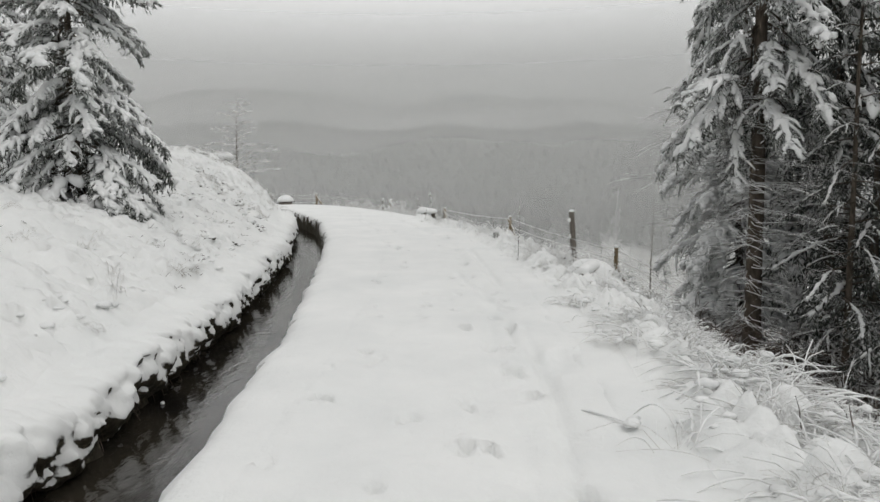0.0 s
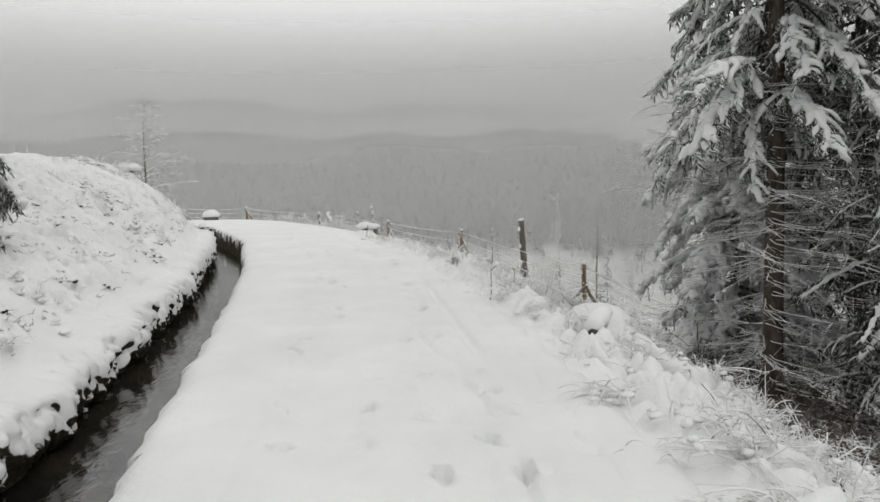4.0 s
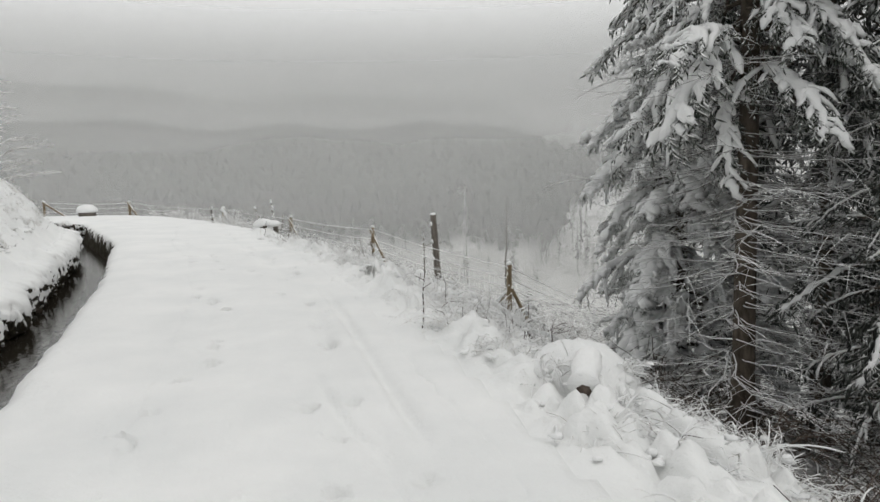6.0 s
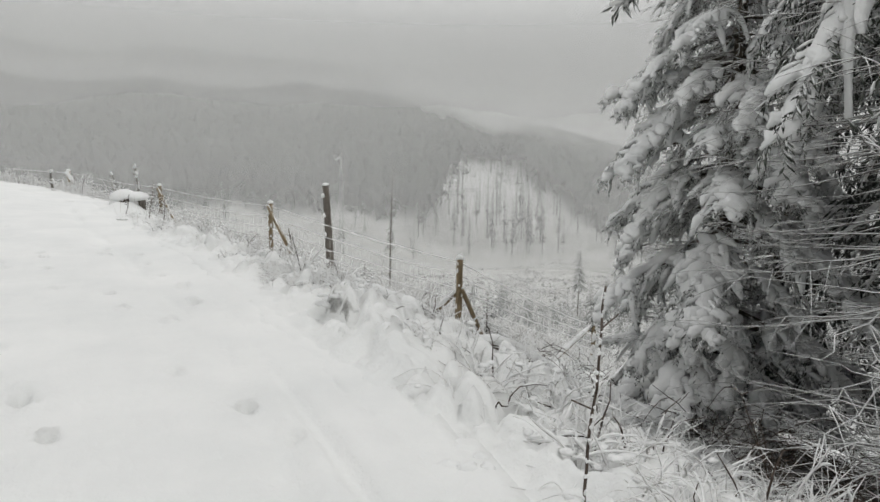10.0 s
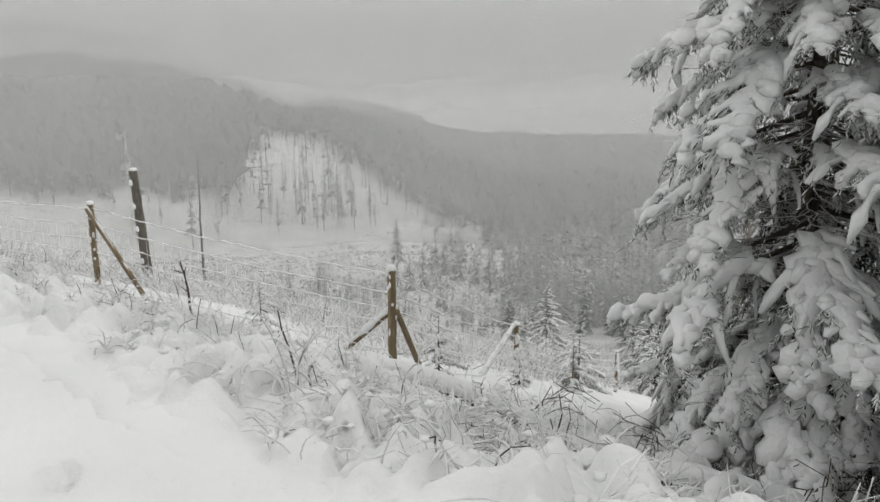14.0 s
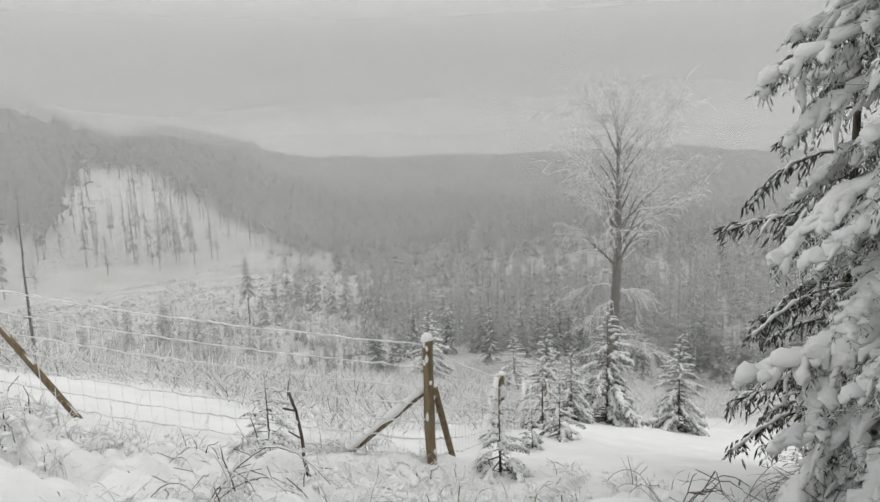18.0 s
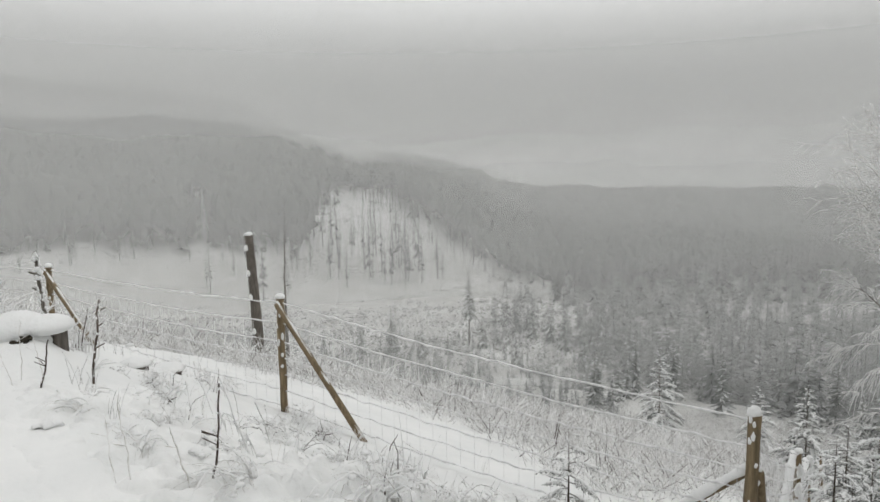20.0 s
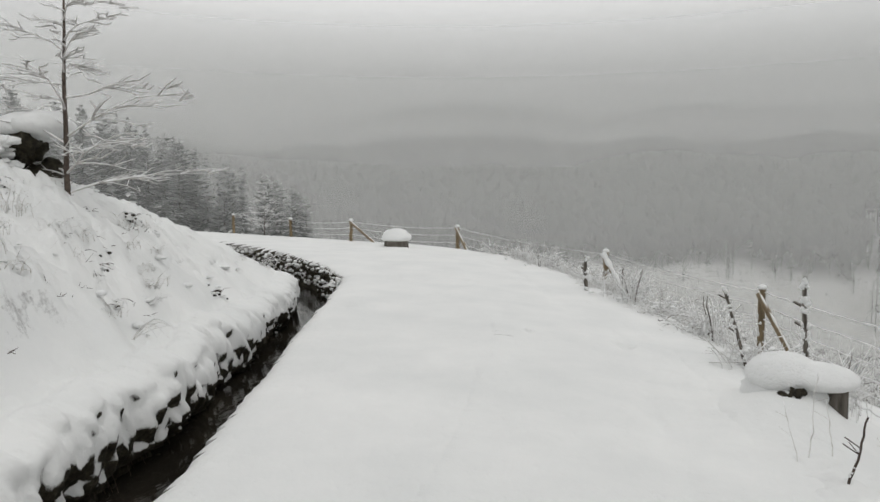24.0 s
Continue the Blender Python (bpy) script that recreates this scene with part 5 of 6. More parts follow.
def scatter(count, lo, hi, near, far, kinds, wood, size=(0.7, 1.3), power=1.5):
    pts = np.array([along_edge(lo, hi, near, far, power) for _ in range(count)])
    zs = surface(pts[:, 0], pts[:, 1])
    for (x, y), z in zip(pts, zs):
        if (kinds is BENT or kinds is HEAPS) and x > stand_x(y) - 0.3:
            continue
        a, b, *more = kinds[rng.randint(len(kinds))]
        m = spin(rng.uniform(0, 6.28), 0, rng.uniform(*size), (x, y, z - 0.02))
        wood.put(a, m)
        lumps.put(b, m)
        if more:
            shade.put(more[0], m)


scatter(130, 0.5, 7, 0.5, 4.0, TUFTS, straw, (0.5, 1.0))
scatter(45, 8, 16, 0.6, 6.0, TUFTS, straw, (0.4, 0.8))
scatter(24, 15, 24, 0.9, 6.5, TUFTS, straw, (0.3, 0.6), 0.8)
scatter(24, 24, 39, 1.0, 6.0, TUFTS, straw, (0.3, 0.6))
scatter(46, 31, 39, 0.3, 1.8, TUFTS, straw, (0.8, 1.3))
scatter(40, 0.5, 25, 0.9, 6.0, STALKS, straw, (0.4, 0.8))
scatter(16, 24, 34, 0.4, 5.0, STALKS, shade, (0.5, 0.9))
scatter(34, 4, 24, 1.0, 6.5, BRAMBLES, shade, (0.35, 0.7))
scatter(10, 24, 34, 0.5, 5.0, BRAMBLES, shade, (0.25, 0.5))
frosty = Geo()
scatter(70, 1, 8, 0.5, 4.5, TANGLES, frosty, (0.6, 1.0), 1.2)
scatter(130, 8, 18, 0.5, 5.8, TANGLES, frosty, (0.6, 1.15), 1.2)
scatter(150, 17, 24, 0.4, 7.0, TANGLES, frosty, (0.35, 0.8), 0.9)
scatter(120, 16.5, 22, 0.15, 3.0, TANGLES, frosty, (0.35, 0.75), 1.0)
scatter(26, 24, 31, 0.8, 5.0, TANGLES, frosty, (0.5, 0.9))
scatter(40, 28, 39, 0.3, 2.2, TANGLES, frosty, (0.8, 1.5))
scatter(150, 0.6, 5.5, 0.1, 3.0, HEAPS, straw, (0.7, 1.2), 0.9)
scatter(60, 5, 8, 0.15, 3.2, HEAPS, straw, (0.5, 0.9), 1.0)
scatter(120, 7, 14.5, 0.15, 3.4, BENT, straw, (0.45, 0.9), 1.1)
scatter(150, 14, 22.5, 0.05, 5.2, BENT, straw, (0.3, 0.7), 1.1)
scatter(30, 22, 38, 0.4, 2.4, BENT, straw, (0.4, 0.8))
# cushions of snow held up by grass, with hollows under them
for k in range(260):
    y0 = (0.6, 5.5, 10, 15, 19)[k % 5]
    x, y = along_edge(y0, y0 + 5.2, 0.1 if y0 > 7 else 0.4, 5.0, 1.2)
    z = float(surface(np.array([x]), np.array([y]))[0])
    q = rng.uniform(0.015, 0.040)
    for p in range(rng.randint(4, 9)):
        w = q * rng.uniform(0.6, 1.3)
        lumps.blob((x + rng.normal(0, q * 1.8), y + rng.normal(0, q * 1.8), z + q * rng.uniform(-0.7, 0.5)), (w * rng.uniform(1.0, 1.8), w * rng.uniform(1.0, 1.6), w * rng.uniform(0.7, 1.1)), k * 11 + p, 9, 5, 0.2, 0.6)
solid("frosted_shrubs", frosty, FROST, "low bare shrubs white with frost on the verge", "shrub", kind="stuff")
# extra dark stems added under the stand to deepen its shaded floor
for k in range(150):
    x, y = rng.uniform(4.8, 12), rng.uniform(8, 20)
    a, b = BRAMBLES[k % 3]
    shade.put(a, spin(rng.uniform(0, 6.28), 0, rng.uniform(0.8, 1.6), (x, y, ground_at(x, y) - 0.02)))
solid("frosted_grass", straw, STRAW, "arching frosted grass at the path's edge", "grass", kind="stuff")
solid("bramble_stems", shade, TWIG, "thin dark bramble stems in the snow", "undergrowth", kind="stuff")
solid("snow_clumps", lumps, SNOW, "clumps of snow lying on grass and stems", "snow", kind="stuff")

# needle litter under the stand, its colour also carrying the shade of the trees
lx, ly = np.meshgrid(np.arange(4.2, 17, 0.14), np.arange(7.5, 21.5, 0.14))
lz = land(lx, ly) + 0.05 + 0.05 * fbm(lx, ly, 0.5, 2, 97) - 0.5 * np.clip(1 - (lx - stand_x(ly) - 0.5 * vnoise(lx, ly, 1.2, 98)) / 0.6, 0, 1) - 0.5 * np.clip((ly - 19.9 - 0.6 * vnoise(lx, ly, 1.5, 101)) / 0.6, 0, 1) - 0.5 * np.clip((8.6 + 0.8 * vnoise(lx, ly, 1.7, 102) - ly) / 0.6, 0, 1) - 0.5 * np.clip((lx - 15.6 - 0.9 * vnoise(lx, ly, 1.7, 103)) / 0.6, 0, 1)
n = lx.shape[1]
i = (np.arange(lx.shape[0] - 1)[:, None] * n + np.arange(n - 1)[None]).ravel()
tagged(new("forest_floor", make_mesh("forest_floor", np.stack([lx, ly, lz], -1).reshape(-1, 3), np.stack([i, i + 1, i + n + 1, i + n], 1), LITTER)), "needle litter with thin snow, darkened for the shade under the spruces", "ground", kind="structure")

# snow-covered mounds at the path's edge
for k, (px, py, a, h, label) in enumerate(((2.78, 10.35, 0.50, 0.36, "rounded mound of snowy grass beside the path"),)) :
    ob = thing("snow_mound", label, "mound", (px, py, ground_at(px, py) - 0.08), "snow mounds")
    g, s = Geo(), Geo()
    g.blob((0, 0, 0), (a, a * 0.8, h + 0.12), 60 + k, 26, 12, 0.035, 0.4)
    for q in range(14):
        rr = np.random.RandomState(q + k * 20)
        w = rr.uniform(0, 6.28)
        g.blob((a * 0.8 * np.cos(w), a * 0.65 * np.sin(w), h * rr.uniform(0.1, 0.6)), np.array([1.3, 1.1, 0.8]) * rr.uniform(0.035, 0.08), q, 10, 6, 0.15)
        w = rr.uniform(-2.2, 1.2)
        t, held = BENT[q % 6]
        at = spin(w, 0, rr.uniform(0.3, 0.6), (a * 0.75 * np.cos(w), a * 0.6 * np.sin(w), h * rr.uniform(0.2, 0.8)))
        s.put(t, at)
        g.put(held, at)
    tagged(part("snow", g, SNOW, ob), kind="stuff")
    tagged(part("grass", s, STRAW, ob, "bent frosted grass sticking out"), kind="stuff")

# ragged snow clods, peat and hanging grass along the ditch
clods, peat, fringe = Geo(), Geo(), Geo()
dl = DITCH_S[(DITCH_S[:, 1] > -1) & (DITCH_S[:, 1] < 40.5)]
dn = np.gradient(dl, axis=0)
dn = unit(np.stack([-dn[:, 1], dn[:, 0]], 1))


def width_at(y):
    return np.interp(y, [0, 8, 22, 26, 31, 36], [1.10, 1.10, 1.0, 0.85, 0.95, 1.1])


# the snow lip that hangs over the ditch from the hill bank
lsx = np.r_[0, np.cumsum(np.hypot(*np.diff(dl, axis=0).T))]
sv = np.arange(0, lsx[-1], 0.024)
bx, by = np.interp(sv, lsx, dl[:, 0]), np.interp(sv, lsx, dl[:, 1])
nx_, ny_ = np.interp(sv, lsx, dn[:, 0]), np.interp(sv, lsx, dn[:, 1])
wd = width_at(by)
wd = wd + 0.10 * vnoise(bx + nx_ * wd, by + ny_ * wd, 0.55, 31) + 0.03 * vnoise(bx + nx_ * wd, by + ny_ * wd, 0.2, 33)
hang = np.clip(0.85 + 0.45 * vnoise(sv, sv * 0, 0.9, 71) + 0.45 * vnoise(sv, sv * 0, 0.22, 72), 0.25, 1.25)
lip = ((0.42, None), (0.30, None), (0.20, None), (0.12, 0.0), (0.04, 0.06), (-0.02, 0.16), (-0.06, 0.28), (-0.085, 0.40), (-0.095, 0.52), (-0.09, 0.64), (-0.075, 0.76), (-0.05, 0.87), (-0.01, 0.95), (0.05, 1.0))
low = WATER_Z + 0.01 + 0.15 * np.clip(hang - 0.5, 0, 1) + 0.05 * vnoise(sv, sv * 0, 0.10, 88)
steps = np.linspace(0, len(lip) - 1, 27)
lip_off = np.interp(steps, np.arange(len(lip)), [o for o, _ in lip])
lip_low = np.interp(steps, np.arange(len(lip)), [-1 if z is None else z for _, z in lip])
high = np.maximum(land(bx + nx_ * (wd + 0.14), by + ny_ * (wd + 0.14)), land(bx + nx_ * (wd + 0.34), by + ny_ * (wd + 0.34)) - 0.16)
high = np.convolve(np.pad(high, 4, mode="edge"), np.ones(9) / 9, "valid")
rows = []
for f, o, z in zip(steps, lip_off, lip_low):
    arc = sv * 0 + f * 0.05
    ws, wa = sv + 0.03 * vnoise(sv, arc, 0.11, 75), arc + 0.03 * vnoise(sv, arc, 0.11, 77)
    bulge = 0.05 + 0.075 * domes(ws, wa, 0.15, 73, 0.8) + 0.035 * domes(ws, wa, 0.085, 74, 0.85) + 0.06 * vnoise(sv, arc, 0.45, 76) + 0.04 * vnoise(sv, arc * 0, 1.3, 78)
    off = wd + o - bulge * min(1.0, max(0.0, (f - 2) / 3))
    x, y = bx + nx_ * off, by + ny_ * off
    if f <= 2:
        zz = np.maximum(land(bx + nx_ * (wd + o), by + ny_ * (wd + o)), high) + np.interp(f, [0, 1, 2], [-0.06, 0.0, 0.02])
    else:
        zz = high + 0.03 + (low - high - 0.03) * max(0.0, z) + 0.25 * bulge * np.clip(8 - f, 0, 1)
    rows.append(np.stack([x, y, zz], 1))
lv = np.stack(rows, 1)
m = len(steps)
i = (np.arange(len(sv) - 1)[:, None] * m + np.arange(m - 1)[None]).ravel()
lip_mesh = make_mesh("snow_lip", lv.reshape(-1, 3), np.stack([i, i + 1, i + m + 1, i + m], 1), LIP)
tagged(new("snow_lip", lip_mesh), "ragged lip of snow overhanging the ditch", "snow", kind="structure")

for k in range(1700):
    far_side = k < 300
    i = rng.randint(len(dl)) if far_side else rng.choice(np.where(dl[:, 1] > 30.5)[0])
    y = dl[i, 1]
    if far_side:
        off, z = width_at(y) + rng.uniform(-0.14, -0.06), rng.uniform(-0.44, -0.36)
    else:
        off, z = rng.uniform(-0.02, 0.12), rng.uniform(-0.36, 0.14)
    x, yy = dl[i] + dn[i] * off + rng.normal(0, 0.03, 2)
    r = rng.uniform(0.012, 0.028) if far_side else rng.uniform(0.018, 0.05)
    if rng.rand() < (0.25 if far_side else 0.5):
        clods.blob((x, yy, z), (r * 1.2, r * 1.2, r), k, 6, 4, 0.2, 0.7)
    else:
        peat.blob((x, yy, z - 0.04), (r * 1.3, r * 1.3, r), k, 6, 4, 0.3, 0.9)
for k in range(900):
    i = rng.randint(len(dl))
    y = dl[i, 1]
    off = width_at(y) + rng.uniform(-0.1, 0.02)
    sgn = -1
    if y > 30.5 and rng.rand() < 0.5:
        off, sgn = rng.uniform(-0.03, 0.03), 1
    p0 = np.array([*(dl[i] + dn[i] * off), rng.uniform(-0.38, -0.22) if sgn < 0 else rng.uniform(-0.2, 0.05)])
    ln = rng.uniform(0.06, 0.2)
    u = np.linspace(0, 1, 4)[:, None]
    tilt = rng.normal(0, 0.35)
    d3 = np.array([*(dn[i] * sgn * 0.45), 0.1]) + np.array([dn[i][1], -dn[i][0], 0]) * tilt
    fringe.tube(p0 + u * ln * d3 + u**2 * ln * np.array([0, 0, -0.95]), 0.005 * (1.3 - u[:, 0]), 3, False)
solid("ditch_edge_snow", clods, SNOW, "ragged snow clods hanging on the ditch bank", "snow", kind="stuff")
solid("ditch_edge_peat", peat, PEAT, "dark wet peat showing under the snow", "soil", kind="stuff")
solid("ditch_edge_grass", fringe, TWIG, "dark dead grass hanging over the water", "grass", kind="stuff")

# stems on the hill bank
stems, caps = Geo(), Geo()
for k in range(110):
    i = rng.randint(len(dl))
    off = width_at(dl[i, 1]) + 0.2 + 4.5 * rng.rand() ** 1.4
    x, y = dl[i] + dn[i] * off
    a, b = (TUFTS + STALKS + BRAMBLES)[rng.randint(9)]
    m = spin(rng.uniform(0, 6.28), 0, rng.uniform(0.3, 0.7), (x, y, ground_at(x, y) + 0.05))
    (stems).put(a, m)
    caps.put(b, m)
for k in range(420):
    i = rng.randint(len(dl))
    x, y = dl[i] + dn[i] * (width_at(dl[i, 1]) + 0.3 + 3.5 * rng.rand())
    a, _ = STALKS[k % 2]
    stems.put(a, spin(rng.uniform(0, 6.28), rng.uniform(-0.8, 0.8), rng.uniform(0.12, 0.3), (x, y, ground_at(x, y) + 0.06)))
for k in range(170):
    i = rng.choice(np.where((dl[:, 1] > (6 if k % 3 == 0 else 17)) & (dl[:, 1] < 28))[0])
    x, y = dl[i] + dn[i] * (width_at(dl[i, 1]) + 0.5 + 3.0 * rng.rand())
    a, b, _ = TANGLES[k % 4]
    m = spin(rng.uniform(0, 6.28), 0, rng.uniform(0.3, 0.65), (x, y, ground_at(x, y) + 0.03))
    stems.put(a, m)
    caps.put(b, m)
specks = Geo()
for k in range(260):
    i = rng.choice(np.where((dl[:, 1] > 8) & (dl[:, 1] < 28))[0])
    x, y = dl[i] + dn[i] * (width_at(dl[i, 1]) + 0.35 + 3.2 * rng.rand())
    z = ground_at(x, y) + 0.06
    for q in range(5):
        w, ln = rng.uniform(0, 6.28), rng.uniform(0.025, 0.08)
        v = np.linspace(0, 1, 3)[:, None]
        specks.tube(np.array([x, y, z]) + [*rng.normal(0, 0.05, 2), 0] + v * ln * np.array([np.cos(w), np.sin(w), rng.uniform(-0.4, 1.2)]), 0.0032 * (1.3 - v[:, 0]), 3, False)
# hollows where peat and dead grass show between lumps of snow
hollows = Geo()
for k in range(190):
    i = rng.choice(np.where((dl[:, 1] > (2 if k % 4 == 0 else 15)) & (dl[:, 1] < 29))[0])
    off = 0.35 + 3.4 * rng.rand()
    x, y = dl[i] + dn[i] * (width_at(dl[i, 1]) + off)
    if vnoise(np.array([x]), np.array([y]), 1.1, 111)[0] < -0.1:
        continue
    z = ground_at(x, y) + 0.05
    for q in range(rng.randint(2, 5)):
        w = rng.uniform(0.008, 0.022)
        sx_, sy_ = x + rng.normal(0, 0.05), y + rng.normal(0, 0.05)
        zs_ = ground_at(sx_, sy_) + 0.05
        hollows.blob((sx_, sy_, zs_), (w * 1.5, w * 1.2, w), k * 5 + q, 7, 4, 0.3, 0.8)
        caps.blob((sx_ + dn[i][0] * w, sy_ + dn[i][1] * w, zs_ + w * 1.1), (w * 1.9, w * 1.7, w * 1.0), k * 5 + q, 9, 5, 0.18, 0.5)
    for q in range(6):
        w, ln = rng.uniform(0, 6.28), rng.uniform(0.05, 0.16)
        v = np.linspace(0, 1, 4)[:, None]
        specks.tube(np.array([x, y, z]) + [*rng.normal(0, 0.06, 2), 0] + v * ln * np.array([np.cos(w), np.sin(w), rng.uniform(0.1, 0.9)]) + v**2 * [0, 0, -0.6 * ln], 0.0030 * (1.3 - v[:, 0]), 3, False)
for k in range(900):
    i = rng.choice(np.where((dl[:, 1] > 1) & (dl[:, 1] < 30))[0])
    x, y = dl[i] + dn[i] * (width_at(dl[i, 1]) + 0.3 + 3.6 * rng.rand())
    if vnoise(np.array([x]), np.array([y]), 1.1, 111)[0] < -0.2:
        continue
    w = rng.uniform(0.015, 0.05)
    caps.blob((x, y, ground_at(x, y) + 0.045), (w * rng.uniform(1, 1.8), w * rng.uniform(1, 1.8), w * 0.8), k + 5000, 8, 5, 0.2, 0.6)
solid("bank_soil", hollows, PEAT, "dark soil showing in hollows of the bank snow", "soil", kind="stuff")
solid("bank_twigs", specks, TWIG, "dark dead twigs poking out of the bank snow", "undergrowth", kind="stuff")
solid("bank_stems", stems, STRAW, "sparse frosted stems on the snowy bank", "grass", kind="stuff")
solid("bank_snow_lumps", caps, SNOW, "soft snow lumps over grass on the bank", "snow", kind="stuff")

# frosted scrub on the slope below the fence
def scrub(seed, n=44):
    """A bush of fine forking twigs."""
    r = np.random.RandomState(seed)
    az, lean = r.uniform(0, 6.28, n), r.uniform(0.1, 1.0, n)
    foot = np.c_[r.normal(0, 0.28, (n, 2)), np.zeros(n)]
    fork = r.rand(n) < 0.75
    up = np.stack([np.cos(az) * lean, np.sin(az) * lean, np.ones(n)], 1)
    foot = np.where(fork[:, None], foot + up * r.uniform(0.15, 0.8, (n, 1)), foot)
    tip = foot + up * [1, 1, 0.8] * r.uniform(0.25, 0.75, (n, 1)) + r.normal(0, 0.16, (n, 3))
    s = unit(np.cross(tip - foot, r.normal(0, 1, (n, 3)))) * r.uniform(0.008, 0.02, (n, 1))
    return Geo().add(np.stack([foot - s, foot + s, tip], 1).reshape(-1, 3), None, np.arange(3 * n).reshape(-1, 3))


SCRUB = [scrub(s) for s in range(8)]
scrubs = Geo()
srad, syaw = 5 + 107 * rng.rand(9000) ** 0.85, np.radians(rng.uniform(-78, 8, 9000))
sx, sy = -2 - srad * np.sin(syaw), 24 + srad * np.cos(syaw)
fp = np.array([q[:2] for q in POSTS[:8]][::-1] + [(30, 36), (60, 42)])
fence_line = np.stack([np.interp(np.linspace(0, len(fp) - 1, 200), np.arange(len(fp)), fp[:, c]) for c in (0, 1)], 1)
ok = (side_of(fence_line, sx, sy)[0] > 0.2) & ((sx > 5) | (srad > 12)) & (vnoise(sx, sy, 5, 47) > -0.55)
sx, sy, srad = sx[ok], sy[ok], srad[ok]
for k, (x, y, z, far) in enumerate(zip(sx, sy, land(sx, sy), srad)):
    scrubs.put(SCRUB[k % 8], spin(rng.uniform(0, 6.28), 0, rng.uniform(0.5, 1.15) * (0.50 + min(far, 60) / 62 + max(0, far - 60) / 150), (x, y, z - 0.08)))
solid("frosted_scrub", scrubs, SCRUBTWIGS, "thicket of bare scrub white with frost below the fence", "scrub", kind="stuff", smooth=False)


# ---- valley and far woods ----
EYE_FAR = np.array([-0.75, 16.6])


def out_at(yaw, dist):
    a = radians(yaw)
    return EYE_FAR[0] - dist * math.sin(a), EYE_FAR[1] + dist * math.cos(a)


def boughs(r, x, y, z, high, wide, tiers, per, stem, lift=0.0, slim=0.30, keep=1.0):
    """Drooping folded boughs of many conifers at once: quads and their corners."""
    shape = (len(x), tiers, per)
    col = lambda a: np.broadcast_to(np.asarray(a, float).reshape(-1, 1, 1), shape)
    u = np.clip((np.arange(tiers)[None, :, None] + r.uniform(-0.4, 0.6, shape)) / tiers, 0, 0.995)
    rad = col(wide) * (1 - u) ** 0.85 * r.uniform(0.5, 1.2, shape) + 0.05 * col(wide)
    zz = col(z) + col(high) * (stem + (1 - stem) * u)
    az = r.uniform(0, 6.283, shape)
    c, s = np.cos(az), np.sin(az)
    drop = rad * (0.62 * (1 - u) - 0.25 * u + r.normal(0, 0.14, shape))
    w = rad * slim * r.uniform(0.7, 1.3, shape)
    px, py = col(x), col(y)
    pt = lambda f, side, fall: np.stack([px + c * rad * f - s * w * side, py + s * rad * f + c * w * side, zz - drop * fall + lift * rad], -1)
    v = np.stack([pt(0, 0, -0.15), pt(0.55, 1, 0.62), pt(1, 0, 1), pt(0.55, -1, 0.62)], -2).reshape(-1, 4, 3)
    v = v[r.rand(len(v)) < keep]
    return v.reshape(-1, 3), np.arange(len(v) * 4).reshape(-1, 4)


def stems_of(x, y, z, high, share, thick):
    """Thin three-sided tapering stems."""
    a = np.arange(3) * 2.094
    k = len(x)
    ring = np.stack([x[:, None] + thick[:, None] * np.cos(a), y[:, None] + thick[:, None] * np.sin(a), np.repeat(z[:, None] - 0.6, 3, 1)], -1)
    tip = np.stack([x, y, z + high * share], -1)[:, None]
    v = np.concatenate([ring, tip], 1).reshape(-1, 3)
    b = (np.arange(k) * 4)[:, None]
    return v, np.concatenate([b + [0, 1, 3], b + [1, 2, 3], b + [2, 0, 3]])


def far_spruce(seed, high, wide, stem, tiers=22, per=9):
    """A conifer seen from afar: stem, folded boughs, snow on every second bough."""
    r = np.random.RandomState(seed)
    o = np.zeros(1)
    v, q = boughs(r, o, o, o, [high], [wide], tiers, per, stem, 0.0, 0.24)
    s, p = boughs(np.random.RandomState(seed + 1), o, o, o, [high], [wide * 0.92], tiers, per, stem, 0.03, 0.16, 0.42)
    tv, tt = stems_of(o, o, o, np.array([high]), 0.97, np.array([high * 0.012]))
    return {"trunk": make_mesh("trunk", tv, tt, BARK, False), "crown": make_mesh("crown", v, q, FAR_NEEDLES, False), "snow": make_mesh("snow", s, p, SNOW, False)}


valley_a = far_spruce(41, 12, 2.3, 0.05)
valley_b = far_spruce(42, 13, 1.9, 0.10)
lone = far_spruce(43, 22, 2.5, 0.38)
for n, (yaw, dist, size) in enumerate(((-20.6, 168, 0.95), (-23.2, 170, 1.0), (-25.8, 160, 0.85), (-31.0, 172, 0.95), (-32.2, 176, 0.8), (-35.3, 185, 1.0), (-36.8, 180, 1.05),
                                       (-38.0, 172, 1.1), (-33.8, 152, 0.8), (-50.2, 118, 1.0), (-43.5, 196, 0.9), (-14.0, 165, 0.8), (-11.5, 175, 0.9), (-7.5, 185, 0.8), (-17.5, 170, 0.7),
                                       (-39.5, 150, 1.0), (-41.0, 178, 1.2), (-45.0, 165, 1.1), (-47.0, 140, 1.0), (-28.0, 165, 0.6))):
    x, y = out_at(yaw, dist)
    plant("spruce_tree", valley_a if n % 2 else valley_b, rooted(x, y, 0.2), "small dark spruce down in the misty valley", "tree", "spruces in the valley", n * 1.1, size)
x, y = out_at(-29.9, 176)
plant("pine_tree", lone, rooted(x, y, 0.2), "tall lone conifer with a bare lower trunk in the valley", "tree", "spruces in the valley")
